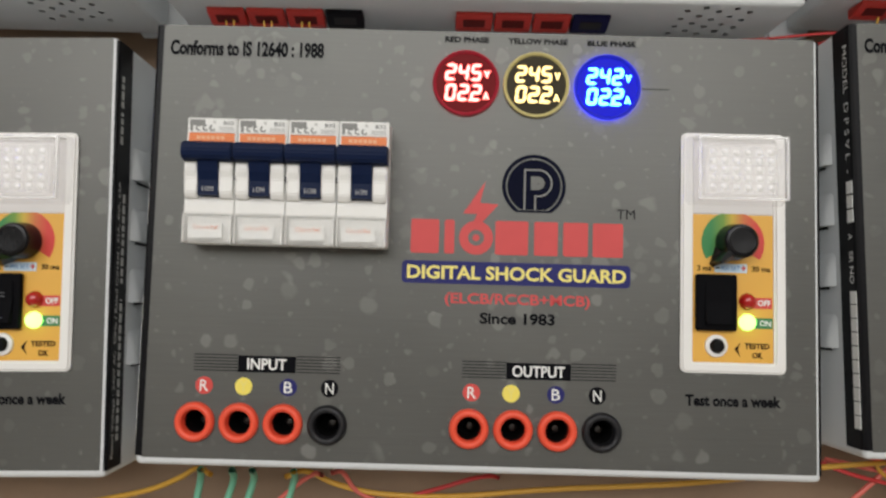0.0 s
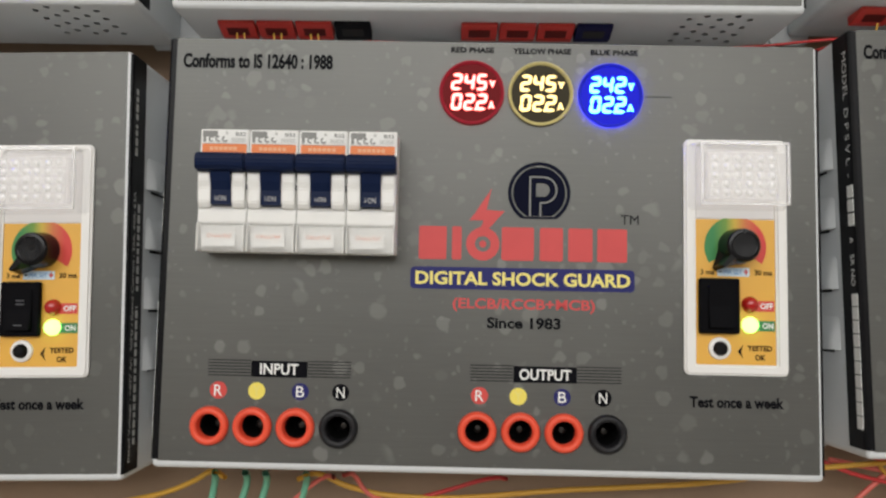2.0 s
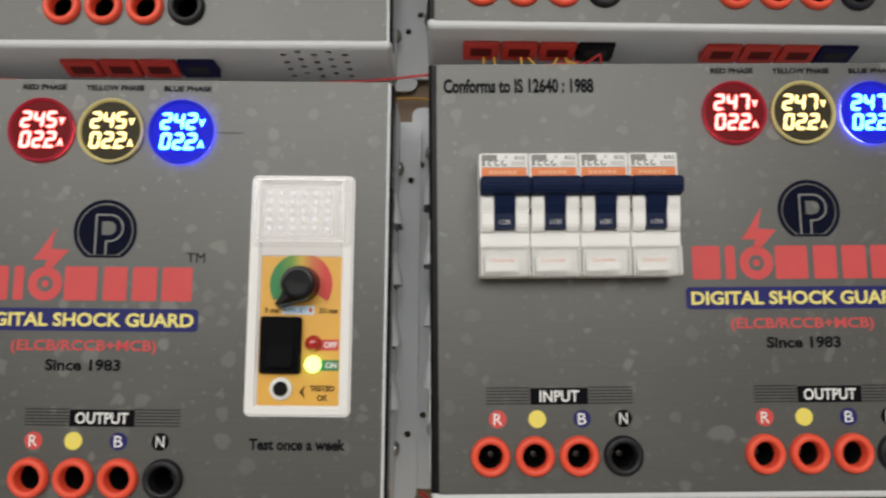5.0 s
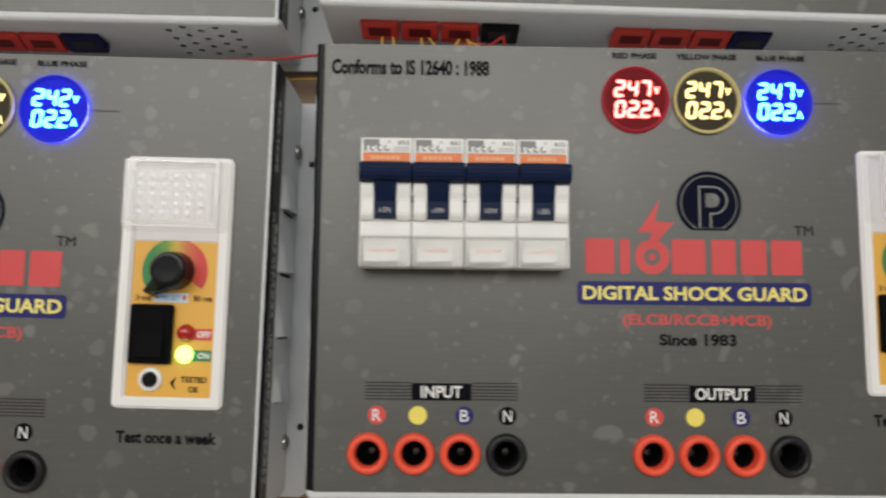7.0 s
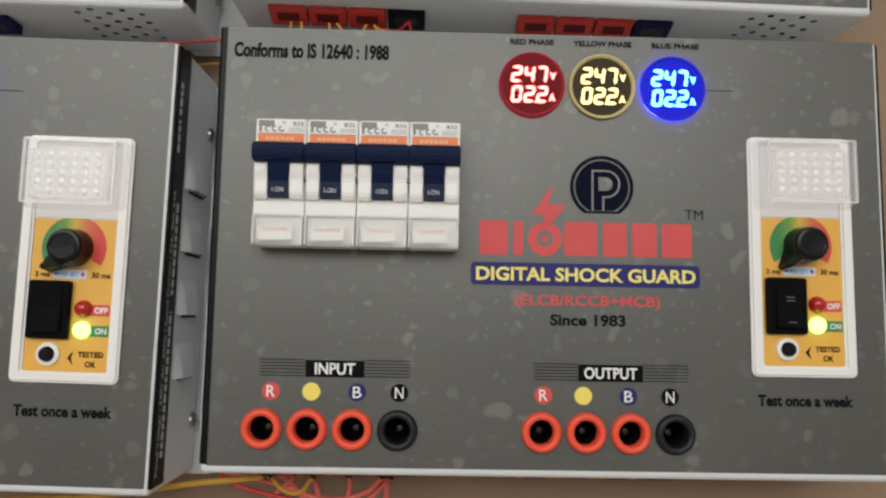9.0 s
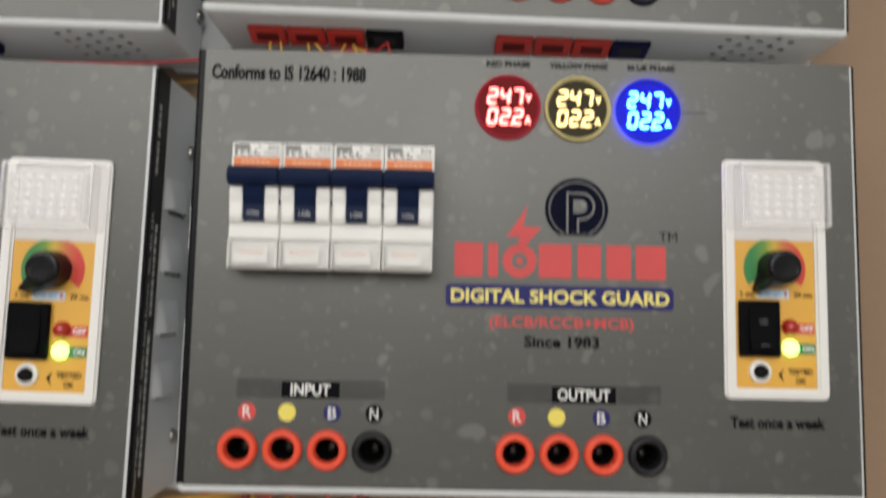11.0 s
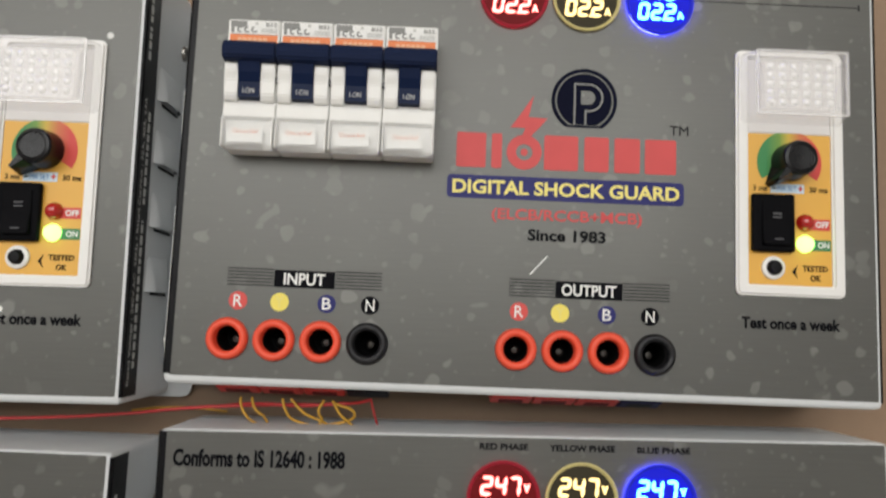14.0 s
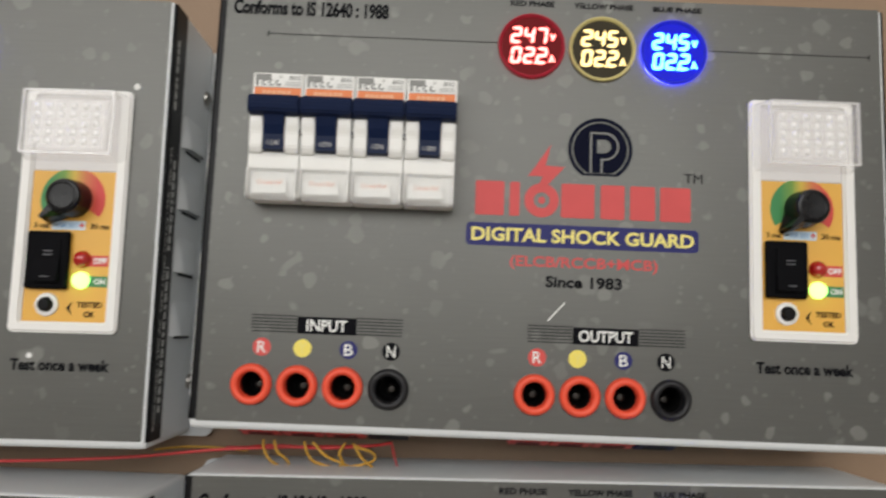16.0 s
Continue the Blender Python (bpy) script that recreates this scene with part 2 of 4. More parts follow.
HALO_RIM = {  # glowing bands added under the bezels to cast a halo on the foil
    "red": glowing("red_halo_rim", (0.4, 0.03, 0.05), (1, 0.05, 0.08), 3.0),
    "yellow": glowing("yellow_halo_rim", (0.5, 0.44, 0.2), (1, 0.8, 0.4), 0.5),
    "blue": glowing("blue_halo_rim", (0.03, 0.04, 0.4), (0.07, 0.08, 1), 40.0),
}


def wall_paint(name, colour, streak):
    m = material(name, colour, 0.6, grain=0.06, grain_scale=260, bump=0.2, stain=streak, stain_scale=9)
    return m


BOARD = wall_paint("brown_laminate_board", (0.27, 0.18, 0.115), 0.12)
PLASTER = wall_paint("white_plaster", (0.72, 0.71, 0.68), 0.04)
# unseen floor, made pale to bounce light onto the boxes from below
FLOORING = wall_paint("pale_bounce_floor", (0.62, 0.6, 0.56), 0.06)


# ---- mesh helpers (lengths of the boxes in millimetres) ----
def part(name, bm, mat, parent, label="", smooth=False, mm=True):
    if mm:
        bmesh.ops.scale(bm, vec=(0.001, 0.001, 0.001), verts=bm.verts)
    bmesh.ops.recalc_face_normals(bm, faces=bm.faces)
    me = bpy.data.meshes.new(name)
    bm.to_mesh(me)
    bm.free()
    me.materials.append(mat)
    if smooth:
        for p in me.polygons:
            p.use_smooth = True
        me.set_sharp_from_angle(angle=radians(38))
    ob = new(name, me)
    ob.parent = parent
    if label:
        ob["label"] = label
    return ob


def twin(ob, x=0, y=0, z=0, parent=None):
    """The same mesh again under the same parent, moved by millimetres."""
    o = ob.copy()
    scene.collection.objects.link(o)
    o.location = ob.location + Vector((x, y, z)) * 0.001
    if parent:
        o.parent = parent
    for c in ob.children:
        k = c.copy()
        scene.collection.objects.link(k)
        k.parent = o
    return o


def box(bm, x0, x1, y0, y1, z0, z1, bevel=0.0, seg=2):
    vs = bmesh.ops.create_cube(bm, size=1)["verts"]
    for v in vs:
        v.co = Vector(((x0 + x1) / 2 + v.co.x * (x1 - x0), (y0 + y1) / 2 + v.co.y * (y1 - y0), (z0 + z1) / 2 + v.co.z * (z1 - z0)))
    if bevel:
        es = list({e for v in vs for e in v.link_edges})
        bmesh.ops.bevel(bm, geom=es, offset=bevel, segments=seg, profile=0.5, affect="EDGES")
    return bm


def lathe(bm, cx, cz, profile, n=32):
    """Turns (radius, y) pairs round the axis through (cx, cz) that runs into the wall."""
    rings = []
    for r, y in profile:
        if r < 1e-6:
            rings.append([bm.verts.new((cx, y, cz))])
        else:
            rings.append([bm.verts.new((cx + r * math.cos(2 * math.pi * i / n), y, cz + r * math.sin(2 * math.pi * i / n))) for i in range(n)])
    for a, b in zip(rings, rings[1:]):
        for i in range(n):
            j = (i + 1) % n
            q = [a[i % len(a)], a[j % len(a)], b[j % len(b)], b[i % len(b)]]
            q = list(dict.fromkeys(q))
            if len(q) > 2:
                bm.faces.new(q)
    return bm


def prism(bm, pts, y0, y1):
    """An (x, z) outline given thickness from y0 to y1."""
    a = [bm.verts.new((x, y0, z)) for x, z in pts]
    b = [bm.verts.new((x, y1, z)) for x, z in pts]
    bm.faces.new(a)
    bm.faces.new(b[::-1])
    for i in range(len(pts)):
        j = (i + 1) % len(pts)
        bm.faces.new((a[i], b[i], b[j], a[j]))
    return bm


def extrude_x(bm, pts, x0, x1):
    """A (y, z) profile run along x."""
    a = [bm.verts.new((x0, y, z)) for y, z in pts]
    b = [bm.verts.new((x1, y, z)) for y, z in pts]
    bm.faces.new(a)
    bm.faces.new(b[::-1])
    for i in range(len(pts)):
        j = (i + 1) % len(pts)
        bm.faces.new((a[i], b[i], b[j], a[j]))
    return bm


def rounded(x0, x1, z0, z1, r, n=5):
    pts = []
    for cx, cz, s in ((x1 - r, z1 - r, 0), (x0 + r, z1 - r, 90), (x0 + r, z0 + r, 180), (x1 - r, z0 + r, 270)):
        pts += [(cx + r * math.cos(radians(s + 90 * k / n)), cz + r * math.sin(radians(s + 90 * k / n))) for k in range(n + 1)]
    return pts


def disc(cx, cz, r, n=28):
    return [(cx + r * math.cos(2 * math.pi * i / n), cz + r * math.sin(2 * math.pi * i / n)) for i in range(n)]


def arc_band(cx, cz, r0, r1, a0, a1, n=24):
    out = [(cx + r1 * math.cos(radians(a0 + (a1 - a0) * i / n)), cz + r1 * math.sin(radians(a0 + (a1 - a0) * i / n))) for i in range(n + 1)]
    return out + [(cx + r0 * math.cos(radians(a1 + (a0 - a1) * i / n)), cz + r0 * math.sin(radians(a1 + (a0 - a1) * i / n))) for i in range(n + 1)]


def sheet_with_holes(bm, loops, place):
    """Fills a flat outline and leaves its inner loops open. place turns (u, v) into a point."""
    edges = []
    for pts in loops:
        vs = [bm.verts.new(place(u, v)) for u, v in pts]
        edges += [bm.edges.new((vs[i], vs[(i + 1) % len(vs)])) for i in range(len(vs))]
    bmesh.ops.triangle_fill(bm, use_beauty=True, use_dissolve=False, edges=edges)


def flat(name, outlines, y, mat, parent, label="", depth=0.12):
    """Thin print: outlines laid on the surface at y."""
    bm = bmesh.new()
    for pts in outlines:
        prism(bm, pts, y - depth, y)
    return part(name, bm, mat, parent, label)


def rect(x0, x1, z0, z1):
    return [(x0, z0), (x1, z0), (x1, z1), (x0, z1)]


def words(name, text, x0, x1, z0, z1, y, mat, parent, bold=0.0, label="", turn=None):
    """Lettering in the built-in font, fitted to the box x0..x1, z0..z1 just before the surface y."""
    cu = bpy.data.curves.new(name, "FONT")
    cu.body, cu.size, cu.offset, cu.resolution_u, cu.fill_mode = text, 1.0, bold, 3, "FRONT"
    tmp = bpy.data.objects.new(name, cu)
    scene.collection.objects.link(tmp)
    me = bpy.data.meshes.new_from_object(tmp.evaluated_get(bpy.context.evaluated_depsgraph_get()))
    bpy.data.objects.remove(tmp)
    bpy.data.curves.remove(cu)
    xs, ys = [v.co.x for v in me.vertices], [v.co.y for v in me.vertices]
    ax, bx, ay, by = min(xs), max(xs), min(ys), max(ys)
    for v in me.vertices:
        u, w = (v.co.x - ax) / (bx - ax), (v.co.y - ay) / (by - ay)
        p = (x0 + u * (x1 - x0), y - 0.15, z0 + w * (z1 - z0)) if turn is None else turn(u, w)
        v.co = Vector(p) * 0.001
    me.name = name
    me.materials.clear()
    me.materials.append(mat)
    ob = new(name, me)
    ob.parent = parent
    if label:
        ob["label"] = label
    return ob


# ---- the shock guard box ----
WIDE, TALL, DEEP, LEFT = 244.0, 162.1, 48.0, -2.2
SOCKETS = [(19.0 + 15.85 * i, -146.3) for i in range(4)] + [(117.4 + 15.85 * i, -146.2) for i in range(4)]
VENTS = [(200.8 + 6.1 * i, (7.6 if i % 2 == 0 else 4.2) + 8.3 * j) for i in range(5) for j in range(4)]
DISPLAYS = [("red", 113.3, -20.2), ("yellow", 139.3, -20.3), ("blue", 165.5, -20.5)]


def add_case(unit):
    bm = bmesh.new()
    box(bm, LEFT, WIDE, 0, DEEP, -TALL, 0, 2.2, 3)
    doomed = [f for f in bm.faces if f.calc_area() > 5000]
    front = [f for f in doomed if f.normal.y < -0.9 or f.calc_center_median().y < 1]
    below = [f for f in doomed if f.calc_center_median().z < -TALL + 1]
    back = [f for f in doomed if f.calc_center_median().y > DEEP - 1]
    bmesh.ops.delete(bm, geom=list(set(front + below + back)), context="FACES_ONLY")
    e = 2.2
    sheet_with_holes(bm, [rect(LEFT + e, WIDE - e, -TALL + e, -e)] + [disc(x, z, 5.6, 20) for x, z in SOCKETS], lambda u, v: (u, 0, v))
    sheet_with_holes(bm, [rect(LEFT + e, WIDE - e, e, DEEP - e)] + [disc(x, y, 1.25, 12) for x, y in VENTS], lambda u, v: (u, v, -TALL))
    bmesh.ops.remove_doubles(bm, verts=bm.verts, dist=0.01)
    cover = part("cover", bm, PAINT, unit, "white powder-coated sheet steel cover")
    # louvres pressed out of both sides
    first = None
    for side, x in ((-1, LEFT), (1, WIDE)):
        bm = bmesh.new()
        n = 12
        rows = []
        for z, out in ((-38.5, 0.05), (-41, 0.9), (-44.5, 1.7), (-48, 2.3), (-51.5, 2.7)):
            rows.append([bm.verts.new((x + side * (0.05 + out * min(1, 3.2 * math.sin(math.pi * i / n) ** 1.2)), 15 + 23 * i / n, z - (1.5 if i in (0, n) and z > -40 else 0))) for i in range(n + 1)])
        for a, b in zip(rows, rows[1:]):
            for i in range(n):
                bm.faces.new((a[i], a[i + 1], b[i + 1], b[i]))
        louvre = part("louvre", bm, PAINT, cover, smooth=True)
        # dark strip below each louvre, painted in place of a shaded slit
        bm = bmesh.new()
        box(bm, x - 0.3, x + side * 0.1, 20, 37.5, -52.6, -51.6)
        slot = part("louvre_slot", bm, DARK, cover)
        for k in range(1, 4):
            twin(louvre, z=-23.8 * k)
            twin(slot, z=-23.8 * k)
        for z in (-24.5, -141):
            bm = bmesh.new()
            lathe(bm, 0, 0, [(0, -2.2), (1.6, -2.0), (2.9, -1.0), (3.2, 0.2)], 16)
            bmesh.ops.rotate(bm, verts=bm.verts, cent=(0, 0, 0), matrix=Matrix.Rotation(radians(90 * side), 3, "Z"))
            bmesh.ops.translate(bm, verts=bm.verts, vec=(x, 41, z))
            part("side_screw", bm, SCREW, cover, "dull steel pan head screw", smooth=True)
    # base plate with mounting ears
    bm = bmesh.new()
    outline = rounded(LEFT - 8, WIDE + 9, -TALL + 1, -2, 4)
    foot = [(LEFT - 8 + 3 * (1 - math.cos(radians(a))), -TALL - 4 + 3 * (1 - math.sin(radians(a)))) for a in (0, 30, 60, 90)] + [(LEFT + 6, -TALL - 4), (LEFT + 9, -TALL - 3), (LEFT + 10, -TALL + 1)]
    outline = outline[:12] + foot + [(WIDE - 13, -TALL + 1), (WIDE - 11, -TALL - 1.5)] + rounded(WIDE - 10, WIDE + 9, -TALL - 1.5, -2, 4)[18:]
    sheet_with_holes(bm, [outline] + [disc(x, z, 1.4, 12) for x in (-6, WIDE + 5) for z in (-28, -136)], lambda u, v: (u, DEEP, v))
    ext = bmesh.ops.extrude_face_region(bm, geom=bm.faces[:])
    bmesh.ops.translate(bm, verts=[v for v in ext["geom"] if isinstance(v, bmesh.types.BMVert)], vec=(0, 1.4, 0))
    plate = part("base_plate", bm, ZINC, unit, "pale grey steel base plate with rounded ears")
    for x in (30, WIDE - 30):
        bm = bmesh.new()
        lathe(bm, x, -60, [(0, DEEP + 1.3), (4, DEEP + 1.3), (4, DEEP + 14), (0, DEEP + 14)], 12)
        part("wall_spacer", bm, SCREW, plate)
    # printed foil on the front
    bm = bmesh.new()
    sheet_with_holes(bm, [rounded(0.2, WIDE - 2.0, -159.3, -0.6, 0.6, 3)] + [disc(x, z, 5.7, 20) for x, z in SOCKETS], lambda u, v: (u, -0.22, v))
    foil = part("front_foil", bm, STEEL, unit, "grey printed metal-look foil with pale blotches")
    # rating strips on both sides
    bm = bmesh.new()
    extrude_z = [(0.6, -0.3), (-1.2, -0.25), (-2.2, 0.5), (-2.45, 2.0), (-2.45, 11.6), (-2.0, 11.6), (-2.0, 2.2), (0.6, 0.4)]
    lo, hi = [bm.verts.new((x, y, -158.8)) for x, y in extrude_z], [bm.verts.new((x, y, -0.8)) for x, y in extrude_z]
    bm.faces.new(lo), bm.faces.new(hi[::-1])
    for i in range(8):
        bm.faces.new((lo[i], hi[i], hi[(i + 1) % 8], lo[(i + 1) % 8]))
    strip = part("model_strip", bm, BLACK, unit, "black label strip with white lettering and number boxes")
    words("model_lettering", "MODEL  D P S V L  -", 0, 1, 0, 1, 0, WHITEINK, strip, 0.0, turn=lambda u, w: (-2.56, 4.9 - 3.0 * w, -8 - 49 * u))
    words("unit_letter", "A", 0, 1, 0, 1, 0, WHITEINK, strip, 0.01, turn=lambda u, w: (-2.56, 4.9 - 2.6 * w, -80 - 2.2 * u))
    words("serial_lettering", "SR NO", 0, 1, 0, 1, 0, WHITEINK, strip, 0.01, turn=lambda u, w: (-2.56, 4.9 - 2.6 * w, -86.5 - 12 * u))
    cells = [(-60.2 - 5.4 * i) for i in range(3)] + [(-101.4 - 5.05 * i) for i in range(10)]
    for z in cells:
        bm = bmesh.new()
        box(bm, -2.6, -2.4, 1.2, 5.2, z - 4.7, z)
        part("number_box", bm, WHITEINK, strip)
    bm = bmesh.new()
    wrap = [(WIDE - 0.9, 0.05), (WIDE - 0.2, 0.3), (WIDE + 0.2, 1.0), (WIDE + 0.25, 2.2), (WIDE + 0.25, 12.4), (WIDE - 0.1, 12.4), (WIDE - 0.1, 2.4), (WIDE - 0.9, 0.7)]
    lo, hi = [bm.verts.new((x, y, -159.6)) for x, y in wrap], [bm.verts.new((x, y, -1.2)) for x, y in wrap]
    bm.faces.new(lo), bm.faces.new(hi[::-1])
    for i in range(8):
        bm.faces.new((lo[i], hi[i], hi[(i + 1) % 8], lo[(i + 1) % 8]))
    strip = part("rating_strip", bm, BLACK, unit, "black label strip with rows of fine white print")
    words("rating_lettering", "Rated Voltage : 240V AC  50Hz / Rated Current : 32A, 40A, 63A", 0, 1, 0, 1, 0, PALEPRINT, strip, 0.012, turn=lambda u, w: (WIDE + 0.36, 5.4 - 2.7 * w, -156 + 102 * u))
    bm = bmesh.new()
    for row, (a, b) in enumerate(((-40, -28), (-150, -98), (-92, -58), (-26, -14))):
        z = a
        y = (3.4, 7.0, 7.0, 3.4)[row]
        while z < b:
            step = random.uniform(1.2, 3.4)
            box(bm, WIDE + 0.2, WIDE + 0.36, y, y + 1.9, z, min(z + step, b))
            z += step + 0.9
    tagged(part("fine_print", bm, PALEPRINT, strip), kind="stuff")


def add_terminals(unit):
    for name, x0, pitch, dark in (("in", 12.2, 15.6, TERMDARK), ("out", 110.6, 15.6, TERMNAVY)):
        for i in range(4):
            x = x0 + pitch * i
            bm = bmesh.new()
            w = pitch - 0.9
            extrude_x(bm, [(12.5, -TALL), (24, -TALL), (24, -TALL - 4.0), (20.5, -TALL - 4.0), (13.0, -TALL - 1.5)], x, x + w)
            bmesh.ops.bevel(bm, geom=bm.edges[:], offset=0.4, segments=1, affect="EDGES")
            red = i < 3
            blk = part("terminal_block", bm, TERMRED if red else dark, unit, "red push terminal" if red else "black push terminal")
            # wire mouth on the sloping face: a dark slab painted as its shaded hollow
            bm = bmesh.new()
            extrude_x(bm, [(15.4, -TALL - 2.33), (19.6, -TALL - 3.73), (19.8, -TALL - 3.43), (15.6, -TALL - 2.03)], x + 3.0, x + w - 3.0)
            bmesh.ops.translate(bm, verts=bm.verts, vec=(0, -0.08, -0.12))
            part("wire_mouth", bm, DEEPRED if red else DARK, blk)


def add_sockets(unit):
    made = {}
    for i, (x, z) in enumerate(SOCKETS):
        red = i % 4 < 3
        if red in made:
            s0, ox, oz = made[red]
            twin(s0, x - ox, 0, z - oz)
            continue
        bm = bmesh.new()
        lathe(bm, x, z, [(5.0, 14), (4.45, 13), (4.35, -1.5), (4.7, -2.3), (5.4, -2.7), (6.2, -2.6), (6.8, -2.0), (7.1, -1.2), (7.15, -0.3), (7.15, -0.1)], 36)
        s = part("test_socket", bm, SOCKRED if red else SOCKBLACK, unit, "orange-red shrouded test socket" if red else "black shrouded test socket", smooth=True)
        bm = bmesh.new()
        lathe(bm, x, z, [(4.4, 2.2), (4.3, 2.4), (4.3, 16), (0, 16)], 24)
        part("socket_bore", bm, BORE, s)
        bm = bmesh.new()
        lathe(bm, x + 0.6, z - 0.5, [(0, 8.5), (1.2, 8.8), (1.7, 10), (1.7, 15.5)], 16)
        part("contact_pin", bm, BRASS, s, smooth=True)
        made[red] = (s, x, z)


SEGMENTS = {"0": "abcdef", "2": "abged", "4": "fgbc", "5": "afgcd", "7": "abc"}


def digit(bm, ch, x, z, w, h, t, y):
    """One slanted seven-segment figure; x, z is its lower left corner."""
    slant = 0.12
    spans = {"a": (0, h, w, h), "d": (0, 0, w, 0), "g": (0, h / 2, w, h / 2), "f": (0, h / 2, 0, h), "b": (w, h / 2, w, h), "e": (0, 0, 0, h / 2), "c": (w, 0, w, h / 2)}
    for s in SEGMENTS[ch]:
        ax, az, bx, bz = spans[s]
        g, k = -0.38 * t, t / 2
        if az == bz:
            pts = [(ax + g, az), (ax + k, az + k), (bx - k, az + k), (bx - g, az), (bx - k, az - k), (ax + k, az - k)]
        else:
            pts = [(ax, az + g), (ax + k, az + k), (ax + k, bz - k), (ax, bz - g), (ax - k, bz - k), (ax - k, az + k)]
        prism(bm, [(x + px + slant * pz, z + pz) for px, pz in pts], y - 0.15, y)


def add_displays(unit):
    for colour, cx, cz in DISPLAYS:
        ring, lens, _ = GLOW[colour]
        bm = bmesh.new()
        lathe(bm, cx, cz, [(11.75, -0.22), (11.75, -1.25), (12.2, -1.25), (12.3, -1.4), (12.2, -1.75), (11.9, -1.9), (11.5, -1.75), (11.05, -1.2), (10.95, -0.8)], 44)
        d = part("phase_display", bm, ring, unit, f"round {colour} voltage and current display, lit", smooth=True)
        # added glowing band below the lip, stands in for the halo round the display
        bm = bmesh.new()
        lathe(bm, cx, cz, [(11.85, -0.25), (11.85, -1.2)], 44)
        part("lit_rim", bm, HALO_RIM[colour], d, f"{colour} glowing band under the bezel, added to cast a halo", smooth=True)
        bm = bmesh.new()
        lathe(bm, cx, cz, [(11.0, -0.85), (7, -1.0), (4, -1.08), (0, -1.1)], 40)
        part("display_lens", bm, lens, d, smooth=True)


def light_figures(displays, readings):
    """The figures now showing on a box's three displays."""
    y = -1.15
    for d, (colour, cx, cz), (volts, amps) in zip(displays, DISPLAYS, readings):
        lit = GLOW[colour][2]
        for row, txt in ((1.3, volts), (-6.3, amps)):
            for i, ch in enumerate(txt):
                bm = bmesh.new()
                digit(bm, ch, cx - 7.4 + 4.7 * i, cz + row, 2.9, 5.3, 1.25, y)
                part("figure", bm, lit, d, "glowing seven-segment figure")
        flat("decimal_point", [rect(cx + 1.0, cx + 1.9, cz - 6.9, cz - 6.0)], y, lit, d)
        words("volt_mark", "V", cx + 6.5, cx + 8.9, cz + 2.0, cz + 4.7, y, lit, d, 0.1)
        words("ampere_mark", "A", cx + 6.2, cx + 8.7, cz - 6.1, cz - 3.3, y, lit, d, 0.1)


